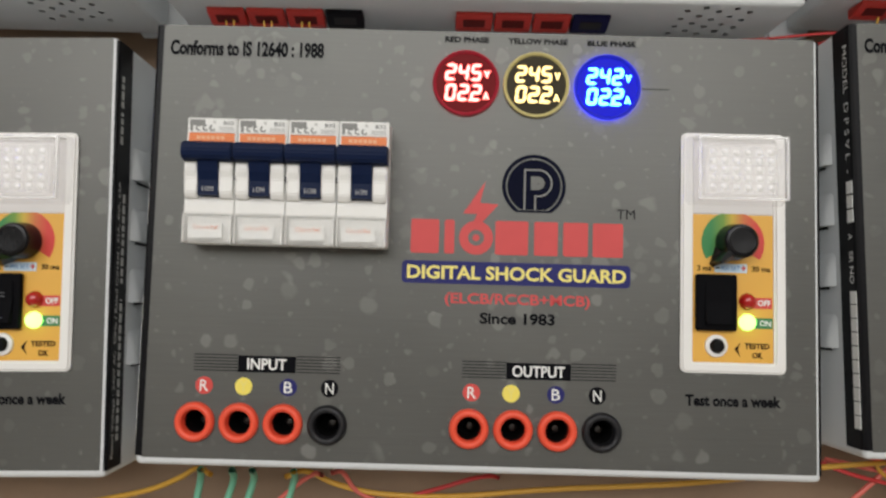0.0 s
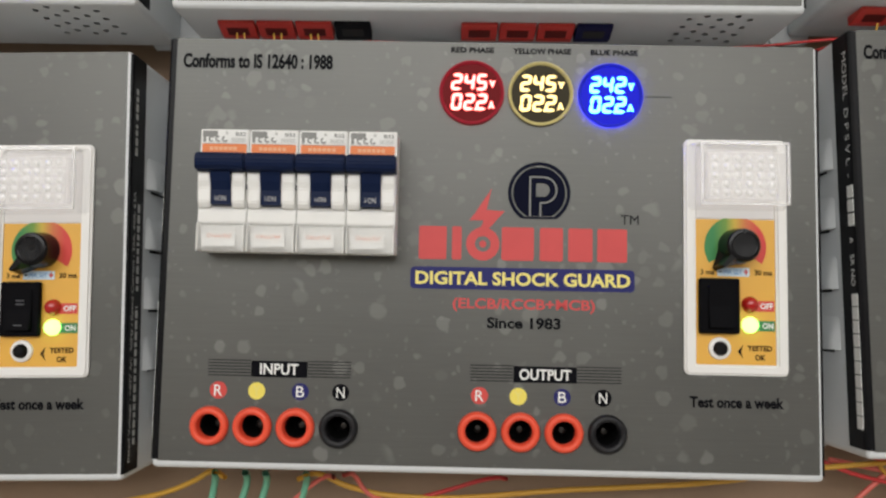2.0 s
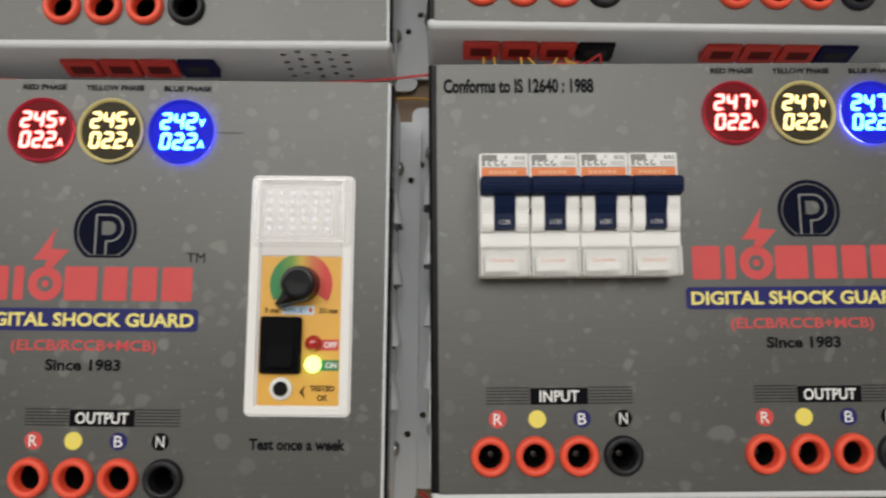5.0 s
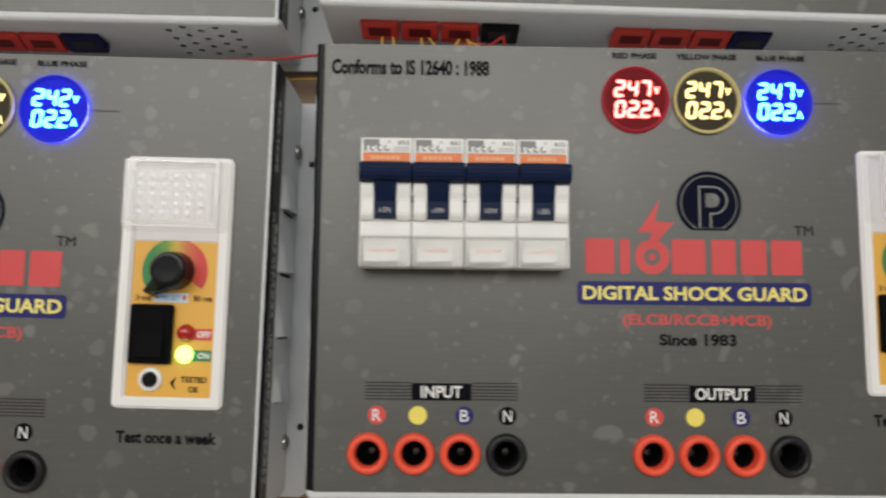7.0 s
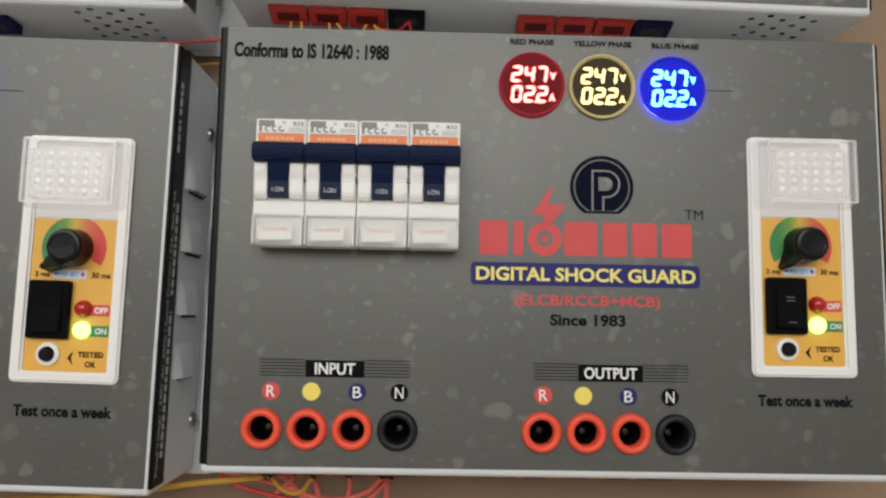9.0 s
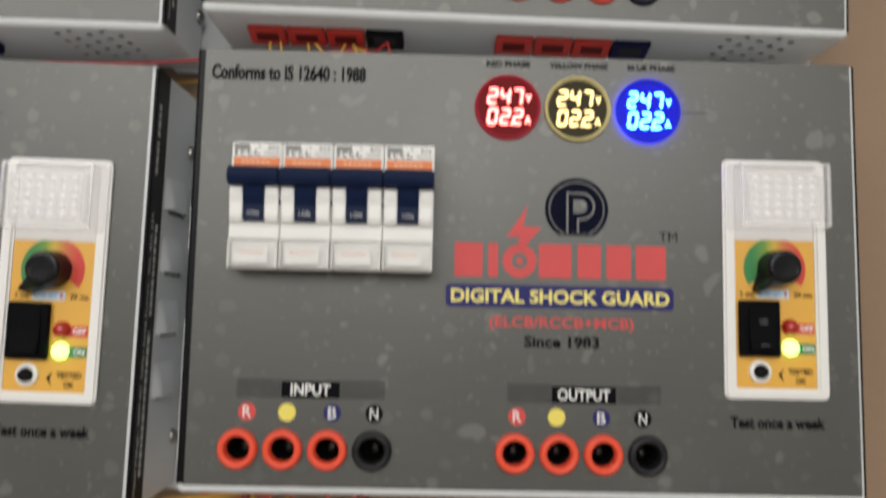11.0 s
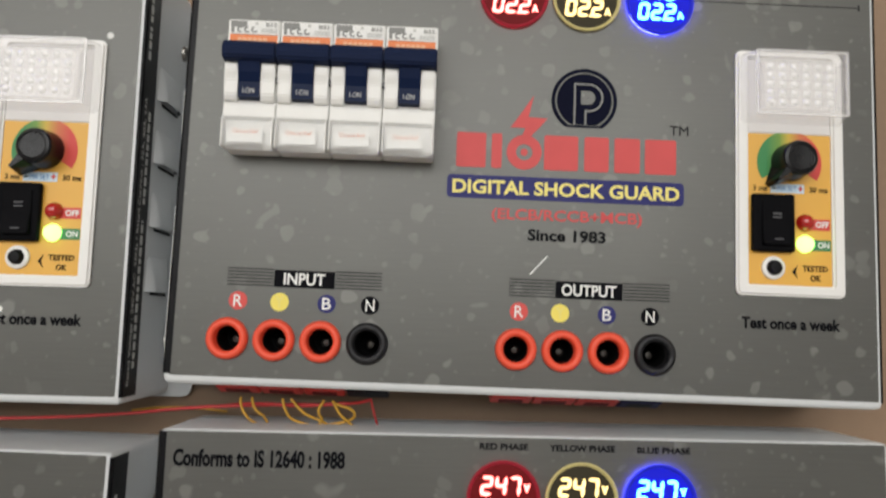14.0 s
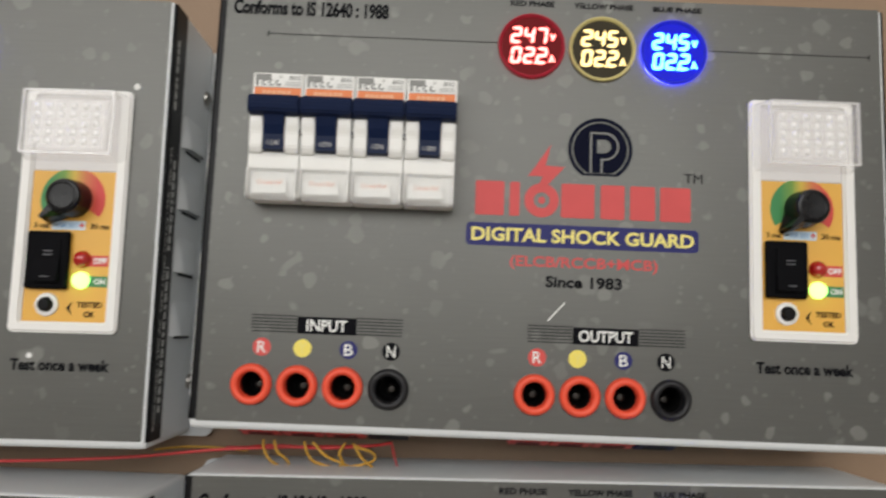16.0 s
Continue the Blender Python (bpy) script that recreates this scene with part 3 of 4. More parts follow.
def add_print(unit, foil):
    y = -0.24
    words("standard_line", "Conforms to IS 12640 : 1988", 3.2, 60.3, -12.2, -6.2, y, INK, foil, 0.04)
    words("red_phase_line", "RED PHASE", 105.2, 121.5, -4.7, -2.5, y, INK, foil, 0.036)
    words("yellow_phase_line", "YELLOW PHASE", 128.7, 150.7, -4.8, -2.6, y, INK, foil, 0.036)
    words("blue_phase_line", "BLUE PHASE", 158.1, 176.0, -4.9, -2.8, y, INK, foil, 0.036)
    words("trade_mark_sign", "TM", 169.6, 176.3, -69.2, -65.7, y, INK, foil)
    flat("band", [rounded(91.7, 174.8, -94.4, -86.2, 1.6)], y, BLUEINK, foil, "dark violet-blue rounded band")
    words("band_lettering", "DIGITAL SHOCK GUARD", 93.6, 173.2, -92.8, -87.8, y - 0.13, YELLOWINK, foil, 0.03)
    words("type_line", "(ELCB/RCCB+MCB)", 107.6, 160.2, -102.6, -97.6, y, REDINK, foil, 0.022)
    words("since_line", "Since 1983", 120.4, 147.6, -108.7, -104.5, y, INK, foil, 0.032)
    words("test_line", "Test once a week", 194.9, 229.2, -135.9, -131.8, y, INK, foil, 0.036)
    # maker's mark as plain shapes: a ringed disc, a bolt and seven blocks
    cx, cz = 139.2, -57.9
    n = 40
    cut = -8.7
    disc_pts = [(cx + 9.8 * math.cos(2 * math.pi * i / n), max(cz + 9.8 * math.sin(2 * math.pi * i / n), cz + cut)) for i in range(n)]
    flat("mark_disc", [disc_pts], y, MARKINK, foil, "black disc of the maker's mark")
    flat("mark_ring", [arc_band(cx, cz, 10.35, 11.7, -56, 236, 40), rect(cx - 6.4, cx + 6.4, cz - 9.75, cz - 8.95)], y, MARKINK, foil)
    flat("mark_bar", [rect(cx - 3.7, cx - 3.1, cz + cut, cz + 5.7), rect(cx - 3.7, cx + 1.6, cz + 5.7, cz + 6.3), rect(cx + 0.2, cx + 0.8, cz + cut, cz - 3.4), rect(cx + 0.2, cx + 1.6, cz - 4.0, cz - 3.4)], y - 0.13, GREYPRINT, foil)
    flat("mark_bow", [arc_band(cx + 1.6, cz + 1.15, 4.55, 5.15, -90, 90, 16)], y - 0.13, GREYPRINT, foil)
    flat("mark_core", [rect(cx - 1.2, cx + 1.4, cz - 1.4, cz + 3.6)] + [arc_band(cx + 1.4, cz + 1.1, 0.2, 2.5, -90, 90, 12)], y - 0.13, STEEL, foil)
    flat("mark_bolt", [[(121.4, -56.6), (115.0, -66.4), (113.2, -68.6), (118.6, -68.6), (117.4, -71.6), (120.6, -71.6), (126.4, -65.0), (119.6, -64.6)]], y, REDINK, foil, "red lightning bolt shape")
    for x0, x1 in ((94.6, 104.9), (106.9, 110.5), (125.4, 137.4), (139.6, 148.2), (150.2, 159.2), (161.0, 172.0)):
        flat("mark_block", [rounded(x0, x1, -83.4, -71.0, 0.7, 3)], y, REDINK, foil, "red block of the maker's mark")
    flat("mark_block", [arc_band(118.4, -77.4, 2.9, 6.2, 0, 360, 36)], y, REDINK, foil, "red round block of the maker's mark")
    flat("mark_spot", [disc(118.4, -77.4, 1.3)], y, REDINK, foil)
    for x0, x1, b0, b1, txt, t0, t1 in ((17.7, 70.6, 33.7, 54.5, "INPUT", 37.0, 51.2), (114.6, 170.0, 130.5, 153.7, "OUTPUT", 132.6, 151.6)):
        bars = []
        for i in range(6):
            z = -122.0 - 1.12 * i
            bars += [rect(x0, b0 - 0.2, z - 0.42, z), rect(b1 + 0.2, x1, z - 0.42, z)]
        for bar in bars:
            flat("stripe", [bar], y, GREYINK, foil)
        flat("name_box", [rect(b0, b1, -128.2, -122.3)], y, INK, foil)
        words("name_lettering", txt, t0, t1, -127.3, -123.2, y - 0.13, WHITEINK, foil, 0.02)
    for x0 in (0, 96.3):
        for i, (dx, ch, mat) in enumerate(((21.8, "R", TAGRED), (36.0, "Y", YDOT), (52.1, "B", BLUEINK), (67.0, "N", INK))):
            dot = flat("phase_dot", [disc(x0 + dx, -133.3, 3.15, 24)], y, mat, foil)
            words("phase_letter", ch, x0 + dx - 1.5, x0 + dx + 1.5, -135.3, -131.3, y - 0.13, YELLOWINK if ch == "Y" else WHITEINK, dot, 0.004)


def add_breaker(unit):
    """One of four ganged breaker poles, with its toggle up."""
    x0, w = 15.5, 17.8
    bm = bmesh.new()
    prof = [(1, -38.5), (-14.6, -38.5), (-15.3, -39.1), (-15.4, -48.5), (-14.3, -52), (-14.3, -67), (-15.2, -68.4), (-15.2, -72.6), (-13.2, -73.2), (-11.5, -82.6), (1, -82.6)]
    extrude_x(bm, prof, x0 + 0.15, x0 + w - 0.15)
    bmesh.ops.bevel(bm, geom=bm.edges[:], offset=0.35, segments=2, affect="EDGES")
    pole = part("breaker_pole", bm, MCB, unit, "white breaker pole with navy toggle switched on")
    # cheeks beside the toggle
    for a, b in ((0.5, 5.0), (12.6, 17.3)):
        bm = bmesh.new()
        extrude_x(bm, [(-13, -53.6), (-17.2, -53.6), (-18.0, -54.6), (-18.0, -57.4), (-17.0, -60.4), (-17.2, -65.2), (-15.8, -67.4), (-13, -67.4)], x0 + a, x0 + b)
        bmesh.ops.bevel(bm, geom=bm.edges[:], offset=0.4, segments=2, affect="EDGES")
        part("cheek", bm, MCB, pole)
    bm = bmesh.new()
    extrude_x(bm, [(-14, -48.0), (-20.4, -48.0), (-21.9, -49.2), (-22.3, -51.2), (-21.7, -53.8), (-19.8, -54.7), (-14, -54.7)], x0 + 0.25, x0 + w - 0.05)
    bmesh.ops.bevel(bm, geom=bm.edges[:], offset=0.5, segments=2, affect="EDGES")
    extrude_x(bm, [(-13.5, -53.5), (-19.8, -53.5), (-18.6, -58), (-17.2, -61), (-17.2, -66.2), (-13.5, -66.6)], x0 + 5.3, x0 + 12.4)
    tog = part("toggle", bm, NAVY, pole, "navy toggle with bar handle")
    words("on_mark", "I-ON", x0 + 6.8, x0 + 10.7, -64.9, -63.1, -17.2, PALEPRINT, pole)
    y = -15.5
    flat("paper_label", [rect(x0 + 0.9, x0 + w - 0.9, -43.9, -39.2)], y, WHITEINK, pole)
    flat("orange_stripe", [rect(x0 + 0.9, x0 + w - 0.9, -47.4, -44.1)], y, ORANGE, pole, "orange stripe")
    tagged(flat("label_print", [rect(x0 + 1.0, x0 + 6.4, -41.5, -39.4), rect(x0 + 1.2, x0 + 2.2, -43.5, -41.5)] + [arc_band(x0 + 4.2 + 2.4 * i, -42.4, 0.55, 1.15, 40 + 30 * i, 300 + 20 * i, 8) for i in range(3)], y - 0.13, GREYPRINT, pole), kind="stuff")
    tagged(flat("pale_print", [rect(x0 + 9.2, x0 + 10.2, -40.7, -39.7)] + [rect(x0 + 11.4, x0 + 16.6, -42.2 - 0.55 * i, -41.9 - 0.55 * i) for i in range(3)], y - 0.13, PALEPRINT, pole), kind="stuff")
    tagged(flat("stripe_print", [rect(x0 + 3.6 + 1.7 * i, x0 + 4.9 + 1.7 * i, -46.4, -45.2) for i in range(6)], y - 0.13, material("soft_orange_print", (0.82, 0.42, 0.22), 0.5), pole), kind="stuff")
    words("rating_mark", "B32", x0 + 12.9, x0 + 16.6, -41.2, -39.8, y - 0.13, GREYPRINT, pole, 0.02)
    # clear label flap with a paper behind it
    flat("flap_paper", [[(x0 + 2.0, -81.2), (x0 + 13.8, -80.9), (x0 + 13.6, -76.0), (x0 + 1.8, -76.3)]], -14.1, WHITEINK, pole, depth=0.8)
    words("flap_lettering", "Circuit Ref", x0 + 3.8, x0 + 12.4, -78.0, -76.5, -15.0, ORANGE, pole)
    bm = bmesh.new()
    extrude_x(bm, [(-12.0, -72.8), (-16.2, -72.8), (-16.8, -73.4), (-16.2, -82.2), (-15.6, -82.9), (-11.0, -82.9), (-11.0, -82.4), (-15.2, -82.1), (-15.9, -73.6), (-12.0, -73.4)], x0 - 0.1 + 0.25, x0 + w + 0.1 - 0.25)
    flap = part("clear_flap", bm, FLAP, pole, "clear plastic label flap")
    flap.visible_shadow = False
    bm = bmesh.new()
    for a in (0.3, w - 0.8):
        box(bm, x0 + a, x0 + a + 0.5, -16.7, -10.5, -82.9, -72.7, 0.2, 1)
    part("flap_edge", bm, MCB, pole)
    pole.location.y = 0.002
    for i in range(1, 4):
        twin(pole, x=w * i)
    for i in range(1, 4):
        bm = bmesh.new()
        lathe(bm, x0 + w * i, -59.6, [(0, -14.2), (0.9, -14.2), (1.1, -13), (1.1, -11)], 10)
        part("pole_rivet", bm, RIVET, unit)


def add_module(unit):
    """The tester module: white frame, clear lamp cover, dial, rocker, lamps and button."""
    before = set(unit.children)
    bm = bmesh.new()
    for pts, y0, y1 in ((rounded(191.3, 229.2, -124.0, -36.8, 2.2), -3.6, -3.3),):
        prism(bm, pts, y0, y1)
    sheet_with_holes(bm, [rounded(191.3, 229.2, -124.0, -36.8, 2.2), rounded(195.6, 225.0, -120.2, -39.6, 0.8, 3)], lambda u, v: (u, -5.0, v))
    rim = [f for f in bm.faces if all(v.co.y < -4.9 for v in f.verts)]
    ext = bmesh.ops.extrude_face_region(bm, geom=rim)
    bmesh.ops.translate(bm, verts=[v for v in ext["geom"] if isinstance(v, bmesh.types.BMVert)], vec=(0, 1.5, 0))
    edges = [e for e in bm.edges if all(v.co.y < -4.9 for v in e.verts) and len(e.link_faces) == 2 and e.calc_face_angle(0) > 0.8]
    bmesh.ops.bevel(bm, geom=edges, offset=0.8, segments=3, affect="EDGES")
    frame_ob = part("tester_frame", bm, MODWHITE, unit, "white moulded tester frame with rounded corners")
    y = -3.62
    label = flat("amber_label", [rect(195.7, 224.9, -120.1, -66.6)], y, AMBER, unit, "amber-yellow printed label")
    y -= 0.14
    cx, cz = 210.3, -76.8
    flat("dial_scale", [arc_band(cx, cz, 6.5, 11.4, -32, 212, 36)], y, DIAL, label, "green to red dial scale")
    words("low_mark", "3 ma", 197.4, 202.5, -87.2, -85.3, y, INK, label, 0.02)
    words("high_mark", "30 ma", 217.2, 223.8, -87.2, -85.2, y, INK, label, 0.02)
    flat("set_tag", [rect(203.6, 215.4, -87.7, -84.5)], y, PALEBLUE, label)
    words("set_lettering", "MA SET", 206.0, 212.7, -87.0, -85.2, y - 0.13, MIDBLUE, label)
    flat("set_marks", [rect(204.1, 205.4, -86.3, -85.8)], y - 0.13, INK, label)
    flat("set_plus", [rect(213.3, 214.9, -86.3, -85.8), rect(213.8, 214.4, -87.0, -85.1)], y - 0.13, TAGRED, label)
    flat("off_tag", [rect(217.0, 224.4, -100.5, -96.6)], y, TAGRED, label)
    words("off_lettering", "OFF", 219.2, 223.9, -99.6, -97.4, y - 0.13, WHITEINK, label, 0.03)
    flat("on_tag", [rect(217.0, 224.6, -107.7, -103.9)], y, TAGGREEN, label)
    words("on_lettering", "ON", 219.9, 223.9, -106.8, -104.7, y - 0.13, WHITEINK, label, 0.03)
    words("tested_line", "TESTED", 214.5, 223.4, -115.0, -113.0, y, INK, label, 0.03)
    words("ok_line", "OK", 217.2, 221.0, -118.4, -116.3, y, INK, label, 0.03)
    flat("arrow_mark", [[(210.9, -115.3), (212.9, -112.9), (212.1, -115.3), (212.9, -117.7)]], y, INK, label)
    # knob
    bm = bmesh.new()
    lathe(bm, cx + 0.2, cz, [(6.7, y), (6.7, -5.2), (6.6, -6.0), (6.1, -11.6), (5.6, -12.4), (4.6, -12.6), (4.2, -12.4), (0, -12.3)], 36)
    dx, dz = math.cos(radians(226)), math.sin(radians(226))
    o = Vector((cx + 0.2, cz))
    low, top = [[bm.verts.new((o.x + dx * a - dz * b, yy, o.y + dz * a + dx * b)) for a, b in ring] for yy, ring in (
        (y - 0.3, ((0.5, 6.4), (11.9, 0.8), (11.9, -0.8), (0.5, -6.4))), (-12.2, ((-3.0, 2.6), (10.6, 0.5), (10.6, -0.5), (-3.0, -2.6))))]
    bm.faces.new(top)
    for i in range(4):
        bm.faces.new((low[i], low[(i + 1) % 4], top[(i + 1) % 4], top[i]))
    bmesh.ops.recalc_face_normals(bm, faces=bm.faces[:])
    part("dial_knob", bm, KNOB, unit, "black pointer knob")
    # rocker switch
    bm = bmesh.new()
    box(bm, 196.4, 211.2, -6.4, y + 0.1, -108.8, -88.5, 0.9, 2)
    sw = part("rocker_switch", bm, ROCKER, unit, "black rocker switch")
    bm = bmesh.new()
    extrude_x(bm, [(-5, -91.2), (-6.9, -91.2), (-7.1, -98.5), (-8.4, -106.6), (-5, -106.6)], 199.4, 208.8)
    bmesh.ops.bevel(bm, geom=bm.edges[:], offset=0.35, segments=2, affect="EDGES")
    part("rocker", bm, ROCKER, sw)
    for z, yy in ((-95.4, -7.02), (-96.7, -7.06), (-104.4, -8.1)):
        bm = bmesh.new()
        box(bm, 203.0, 206.0, yy - 0.16, yy + 0.3, z - 0.42, z)
        part("rocker_mark", bm, RIVET, sw)
    # lamps and button
    for name, x, z, mat, lab in (("off_lamp", 215.4, -98.0, REDLED, "red lamp, unlit"), ("on_lamp", 215.4, -105.5, GREENLED, "green lamp, lit")):
        bm = bmesh.new()
        lathe(bm, x, z, [(3.0, y), (3.0, -4.3), (2.8, -4.6), (2.7, -5.4), (2.2, -6.4), (1.3, -7.0), (0, -7.2)], 24)
        part(name, bm, mat, unit, lab, smooth=True)
    bm = bmesh.new()
    lathe(bm, 204.2, -114.2, [(4.1, y), (4.0, -4.6), (3.4, -5.0), (2.7, -5.0), (2.5, -4.2)], 28)
    btn = part("test_button", bm, MODWHITE, unit, "white collar with black push button", smooth=True)
    bm = bmesh.new()
    lathe(bm, 204.2, -114.2, [(2.55, -4.0), (2.3, -6.3), (1.9, -6.8), (0, -6.9)], 24)
    part("plunger", bm, BLACK, btn, smooth=True)
    # lamp cover with moulded beads, over a white reflector greyed for the shade inside
    bm = bmesh.new()
    box(bm, 195.7, 224.9, -3.95, -3.4, -66.4, -39.8, 0.2, 1)
    part("reflector", bm, INNER, unit)
    bm = bmesh.new()
    back = [(192.4, -63.4), (228.3, -63.4), (228.3, -38.4), (192.4, -38.4)]
    face = [(194.8, -62.2), (226.4, -62.2), (226.4, -39.7), (194.8, -39.7)]
    lo, hi = [bm.verts.new((x, -4.9, z)) for x, z in back], [bm.verts.new((x, -13.9, z)) for x, z in face]
    bm.faces.new(hi)
    for i in range(4):
        bm.faces.new((lo[i], lo[(i + 1) % 4], hi[(i + 1) % 4], hi[i]))
    bmesh.ops.bevel(bm, geom=[e for e in bm.edges if len(e.link_faces) == 2], offset=0.8, segments=2, affect="EDGES")
    shell = part("lamp_cover", bm, COVER, unit, "clear plastic lamp cover with rows of beads")
    shell.visible_shadow = False
    # thin pale frame added to paint the bright front edges of the cover
    bm = bmesh.new()
    sheet_with_holes(bm, [rounded(194.7, 226.6, -62.4, -39.5, 0.6, 2), rounded(195.5, 225.7, -61.6, -40.3, 0.4, 2)], lambda u, v: (u, -14.0, v))
    ext = bmesh.ops.extrude_face_region(bm, geom=bm.faces[:])
    bmesh.ops.translate(bm, verts=[v for v in ext["geom"] if isinstance(v, bmesh.types.BMVert)], vec=(0, 0.9, 0))
    rim = part("cover_rim", bm, RIM, shell)
    rim.visible_shadow = False
    bm = bmesh.new()
    box(bm, 197.5, 222.8, -12.8, -12.2, -60.3, -43.0)
    plate = part("bead_plate", bm, COVER, shell)
    plate.visible_shadow = False
    bm = bmesh.new()
    for i in range(6):
        for j in range(5):
            lathe(bm, 200.0 + 4.1 * i, -45.3 - 3.15 * j, [(1.35, -12.8), (1.2, -12.98), (0.88, -13.2), (0.46, -13.36), (0, -13.42)], 12)
    b = tagged(part("lens_bead", bm, BEAD, shell, smooth=True), kind="stuff")
    b.visible_shadow = False
    bm = bmesh.new()
    for i in range(15):
        for x in (196.9, 224.4):
            box(bm, x - 0.4, x + 0.4, -13.5, -9.0, -44.2 - 1.15 * i, -43.6 - 1.15 * i)
    r = tagged(part("cover_rib", bm, COVER, shell), kind="stuff")
    r.visible_shadow = False
    for ob in set(unit.children) - before:  # seated in the cut-out of the front
        ob.location = Vector((1.5, 3.0, 0)) * 0.001
        ob["module"] = 1


def shock_guard():
    unit = new("shock_guard_box")
    add_case(unit)
    foil = next(c for c in unit.children if c.name.startswith("front_foil"))
    add_print(unit, foil)
    add_terminals(unit)
    add_sockets(unit)
    add_breaker(unit)
    add_module(unit)
    add_displays(unit)
    return tagged(unit, "grey-fronted electrical shock guard box with lit displays, on the wall", "electrical box", "shock guard boxes on the wall")


PLACES = [  # x, y, z in millimetres, then tilt, lean and turn in degrees; figures on the displays
    ((0.0, 0.0, 0.0, 0.00, 0.00, 0.00), (("245", "022"), ("245", "022"), ("242", "022"))),
    ((259.3, 3.6, 8.4, -0.82, -1.01, 0.58), (("247", "022"), ("247", "022"), ("247", "022"))),
    ((258.3, 5.4, 185.4, -0.17, -0.03, 0.55), (("247", "022"), ("245", "022"), ("245", "022"))),
    ((-3.3, -0.0, 174.1, 0.40, -0.72, 1.04), (("245", "022"), ("245", "022"), ("242", "022"))),
    ((-260.5, -0.9, -11.7, 0.02, -1.47, 0.36), (("245", "022"), ("245", "022"), ("242", "022"))),
    ((-260.5, 0.3, 174.8, 0.01, 0.00, 0.01), (("245", "022"), ("245", "022"), ("242", "022"))),
]


def place_of(p):
    x, y, z, rx, ry, rz = p
    return pose(x * 0.001, y * 0.001, z * 0.001 + RAIL, rx, ry, rz)


# ---- structure ----
def slab(name, x0, x1, y0, y1, z0, z1, mat, label):
    bm = bmesh.new()
    box(bm, x0, x1, y0, y1, z0, z1)
    return tagged(part(name, bm, mat, None, mm=False), label, kind="structure")


slab("wall_north", -2.5, 2.5, 0.058, 0.16, 0, 3.0, BOARD, "brown laminate board wall behind the boxes")
slab("wall_west", -2.6, -2.5, -2.5, 0.16, 0, 3.0, PLASTER, "plain white plaster wall")
slab("wall_east", 2.5, 2.6, -2.5, 0.16, 0, 3.0, PLASTER, "plain white plaster wall")
slab("floor", -2.6, 2.6, -2.6, 0.16, -0.1, 0, FLOORING, "plain floor, unseen, made pale to bounce light")
slab("ceiling", -2.6, 2.6, -2.6, 0.16, 3.0, 3.1, PLASTER, "white plaster ceiling")
# south wall, unseen, with an opening added for the lamp
south = bmesh.new()
sheet_with_holes(south, [rect(-2.6, 2.6, 0, 3.0), rect(-1.8, 1.6, 1.6, 2.8)], lambda u, v: (u, -2.5, v))
ext = bmesh.ops.extrude_face_region(south, geom=south.faces[:])
bmesh.ops.translate(south, verts=[v for v in ext["geom"] if isinstance(v, bmesh.types.BMVert)], vec=(0, -0.12, 0))
tagged(part("wall_south", south, PLASTER, None, mm=False), "plain white plaster wall, unseen, with an opening added for the lamp", kind="structure")

# ---- the six boxes ----
first = shock_guard()
boxes = [first] + [copy_thing(first, place_of(p)) for p, _ in PLACES[1:]]
first.matrix_basis = place_of(PLACES[0][0])
for unit, (_, readings) in zip(boxes, PLACES):
    kids = sorted((c for c in unit.children if c.name.startswith("phase_display")), key=lambda c: min(v.co.x for v in c.data.vertices))
    light_figures(kids, readings)

for k, dx, dz in ((1, 0, -1.4), (2, 0, -0.5), (3, 0.5, 1.3)):  # tester modules seated a little off
    for ob in boxes[k].children:
        if "module" in ob:
            ob.location += Vector((dx, 0, dz)) * 0.001
switch = next(c for c in first.children if c.name.startswith("rocker_switch"))
for mark in [c for c in switch.children if c.name.startswith("rocker_mark")]:  # left off on this one
    bpy.data.objects.remove(mark)
for unit in boxes:
    for ob in unit.children:
        if "module" in ob:
            del ob["module"]

# pencilled guide line left on the upper box, and short scratches beside the blue displays
for x0, x1 in ((16.5, 101), (178, 238)):
    flat("guide_line", [rect(x0, x1, -19.3, -19.0)], -0.24, GREYINK, boxes[2], "thin pencil guide line")
for x0 in (16.2, 237.6):
    flat("guide_tick", [rect(x0, x0 + 0.6, -20.2, -18.1)], -0.24, GREYINK, boxes[2])
SPECK = material("white_scuff", (0.75, 0.75, 0.73), 0.6)
flat("scuff", [[(121.4, -120.2), (121.8, -120.4), (127.6, -113.9), (127.3, -113.7)]], -0.24, SPECK, boxes[2], "short white scuff")
for x, z, r in ((231.8, -33.3, 1.2), (201.2, -130.7, 1.0)):
    flat("paint_speck", [disc(x, z, r, 10)], -0.24, SPECK, boxes[3])
for unit in (boxes[0], boxes[1]):
    flat("scratch", [rect(178.2, 188.6, -20.75, -20.45)], -0.24, GREYINK, unit)


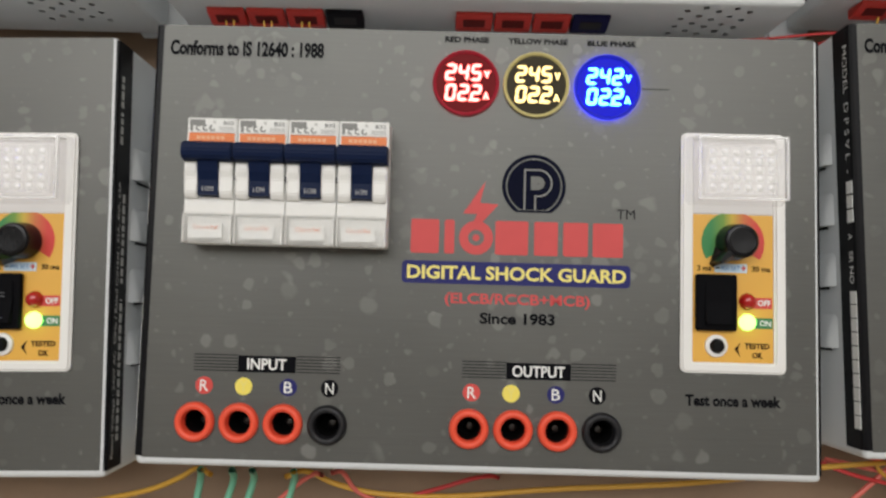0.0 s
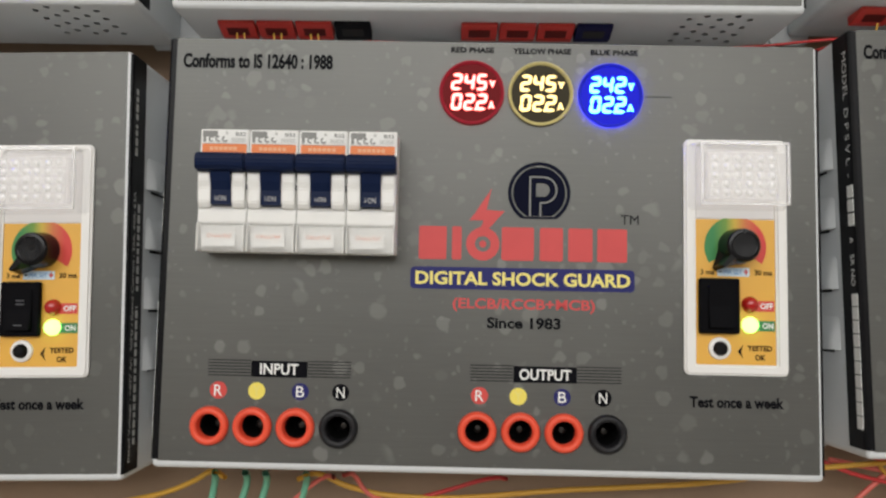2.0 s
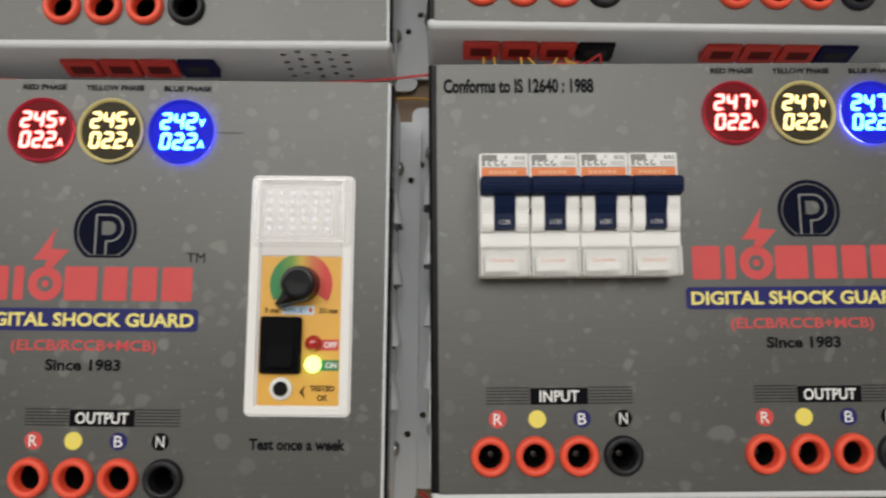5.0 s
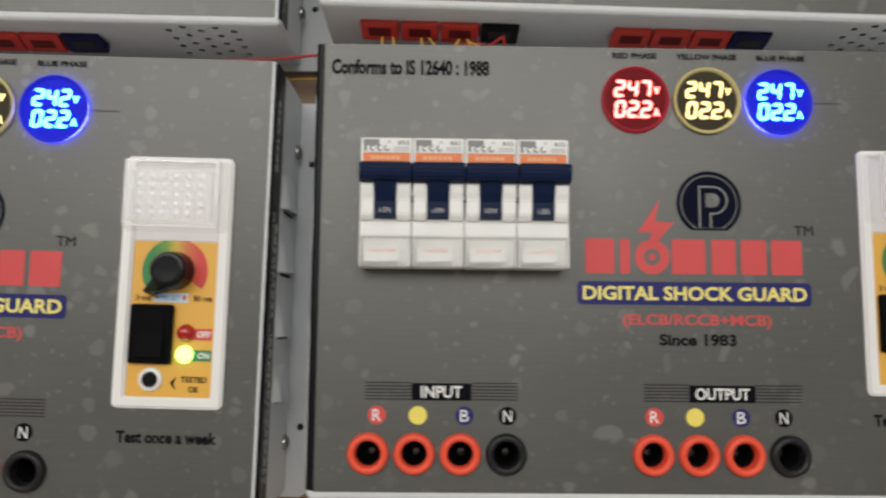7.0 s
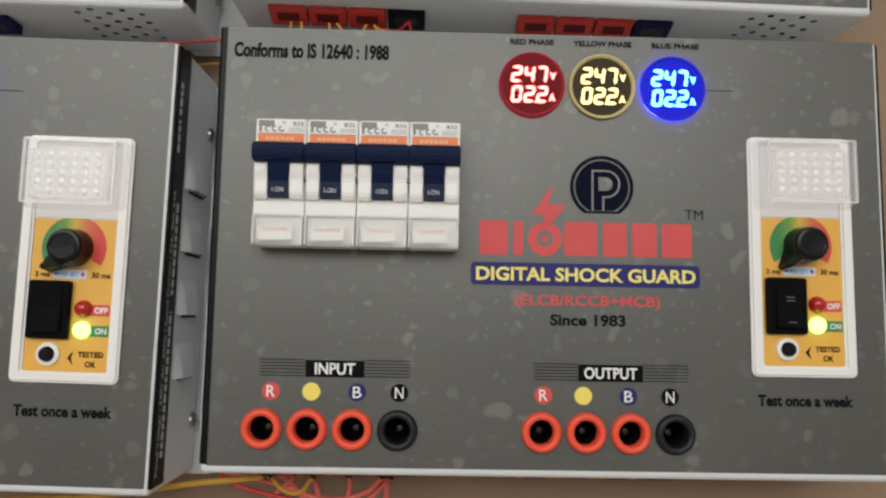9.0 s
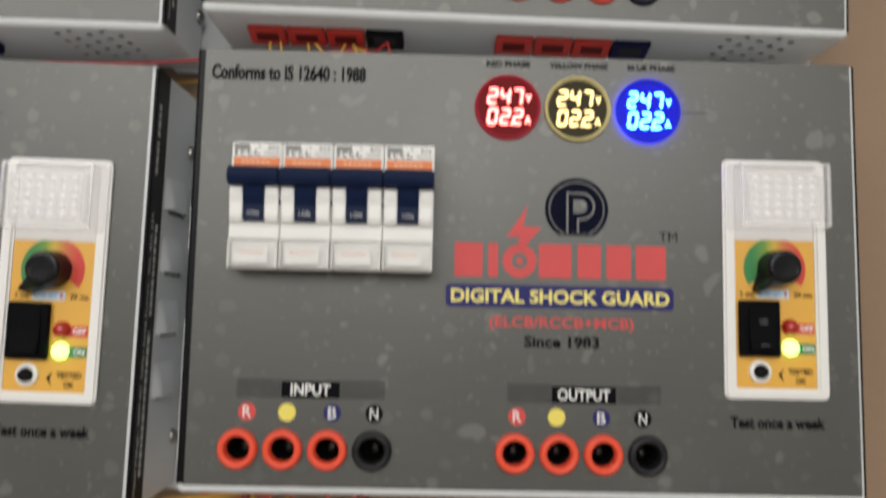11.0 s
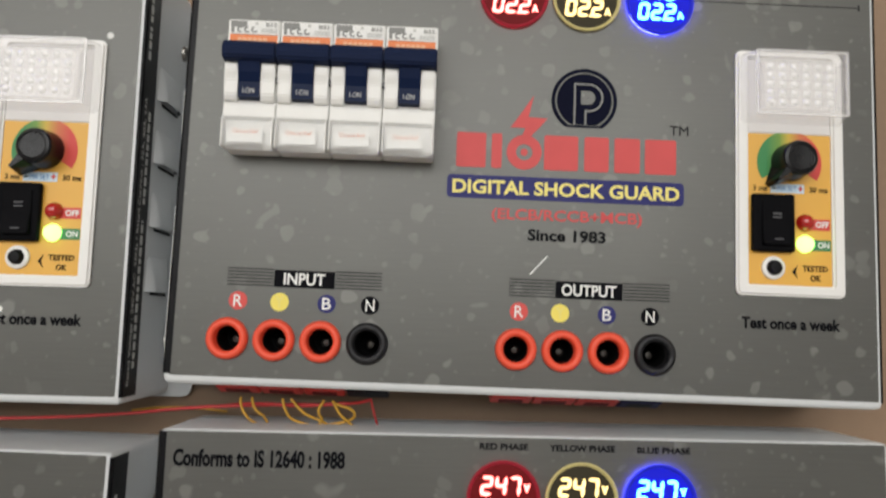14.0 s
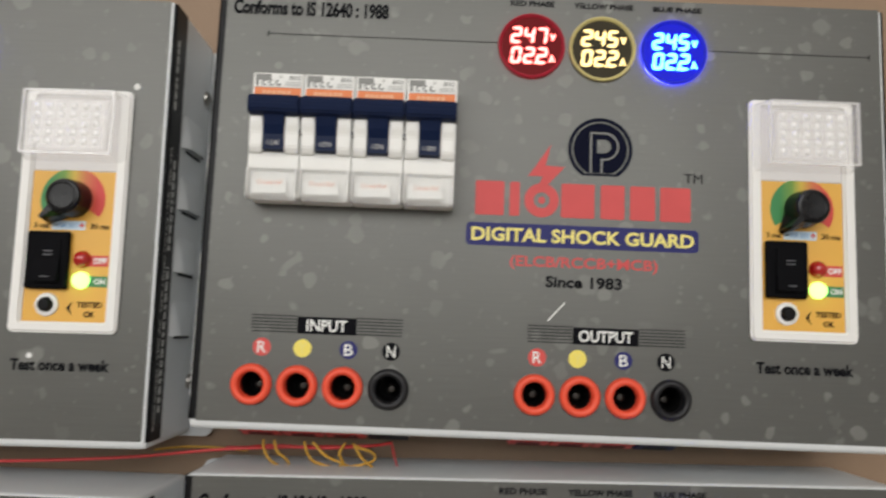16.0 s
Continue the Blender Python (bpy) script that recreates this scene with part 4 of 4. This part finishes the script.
# ---- wires ----
def wire(colour, pts, thick=1.0, label=""):
    cu = bpy.data.curves.new("cable", "CURVE")
    cu.dimensions, cu.bevel_depth, cu.bevel_resolution, cu.resolution_u = "3D", thick * 0.001, 2, 6
    sp = cu.splines.new("BEZIER")
    sp.bezier_points.add(len(pts) - 1)
    for b, p in zip(sp.bezier_points, pts):
        b.co = Vector((p[0], p[1], p[2] + RAIL * 1000)) * 0.001
        b.handle_left_type = b.handle_right_type = "AUTO"
    tmp = bpy.data.objects.new("cable", cu)
    scene.collection.objects.link(tmp)
    me = bpy.data.meshes.new_from_object(tmp.evaluated_get(bpy.context.evaluated_depsgraph_get()))
    bpy.data.objects.remove(tmp)
    bpy.data.curves.remove(cu)
    me.materials.clear()
    me.materials.append(WIRE[colour])
    for p in me.polygons:
        p.use_smooth = True
    return tagged(new("cable", me), label or f"thin {colour} insulated wire hanging from a terminal", "cable", f"{colour} wires")


# below the lower boxes
wire("yellow", [(19, 22, -170), (12, 28, -169), (5, 30, -173), (-6, 31, -178), (-21, 32, -182), (-60, 34, -190)], 1.1)
wire("yellow", [(48, 22, -170), (54, 28, -169), (66, 30, -174), (88, 31, -178), (157, 32, -174), (220, 32, -169), (248, 31, -164), (272, 28, -160.5), (279, 21, -158)], 1.1)
for x0, x1, x2 in ((15, 13, 11), (27, 26, 23), (35, 34, 31), (51, 50, 47)):
    wire("green", [(x0, 22, -168), (x1, 29, -173), (x2, 31, -184), (x2 - 2, 34, -230)], 1.4)
wire("coral", [(62, 22, -169), (58, 28, -170), (44, 31, -181), (25, 34, -200)], 1.0)
wire("coral", [(66, 22, -168), (69, 28, -169), (74, 30, -176), (84, 31, -181), (110, 34, -190)], 1.0)
wire("red", [(130, 22, -168), (126, 28, -169), (104, 31, -176), (75, 33, -184)], 0.9)
wire("red", [(255, 40, -158), (262, 32, -162), (284, 31, -168), (330, 34, -175)], 0.9)
wire("yellow", [(281, 22, -158), (280, 29, -160), (284, 31, -165), (290, 31, -166), (295, 26, -160), (297, 22, -158)], 0.9)
for pts in (
    [(290, 22, -157), (287, 30, -161), (280, 32, -168), (268, 34, -180)],
    [(283, 22, -157), (286, 30, -161), (292, 32, -168), (304, 34, -184)],
    [(296, 22, -157), (296, 30, -161), (298, 32, -168), (299, 34, -190)],
    [(310, 22, -157), (310, 30, -161), (309, 32, -168), (306, 34, -190)],
    [(326, 22, -157), (324, 30, -160), (317, 32, -168), (300, 34, -180)],
    [(323, 22, -157), (324, 30, -161), (324, 32, -167), (325, 34, -190)],
    [(262, 34, -160), (285, 32, -164), (300, 31, -168), (316, 31, -165), (322, 26, -158)],
):
    wire("coral", pts, 1.1)
# between the rows
wire("red", [(62, 20, 5), (68, 20, 6), (78, 20, 6.2), (127, 21, 4.8), (191, 24, 6.7), (230, 27, 9.2), (262, 28, 13), (290, 28, 15), (320, 26, 17), (326, 20, 19)], 0.6, "thin red wire run along between the two rows of boxes")
wire("red", [(261, 40, 12), (268, 34, 13), (280, 28, 15), (300, 25, 15.5), (318, 24, 17)], 0.65, "thin red wire run along between the two rows of boxes")
wire("red", [(326, 20, 19), (327, 24, 14), (328, 30, 9)], 0.45)
wire("yellow", [(228, 53, 8), (238, 52, 9.5), (250, 52, 10), (266, 53, 9)], 0.5)
for dx in (18, 21, 33, 36, 48, 51):
    wire("yellow", [(dx, 17, 8), (dx + 0.5, 17, 5), (dx + 2, 20, 2), (dx + 4, 27, -3)], 0.35)
for pts in (
    [(279, 22, 18), (279, 23, 15), (281, 24, 11), (284, 28, 8), (287, 34, 6)],
    [(283, 22, 18), (284, 23, 14), (287, 25, 11), (288, 30, 7)],
    [(294, 22, 18), (295, 23, 14), (298, 26, 10), (316, 27, 10), (320, 25, 13), (313, 22, 17)],
    [(297, 22, 18), (302, 23, 13), (308, 26, 10), (312, 30, 7)],
    [(309, 22, 18), (307, 23, 14), (308, 26, 10), (300, 30, 7)],
    [(312, 22, 18), (315, 23, 13), (319, 26, 9), (320, 30, 6)],
):
    wire("yellow", pts, 0.5)
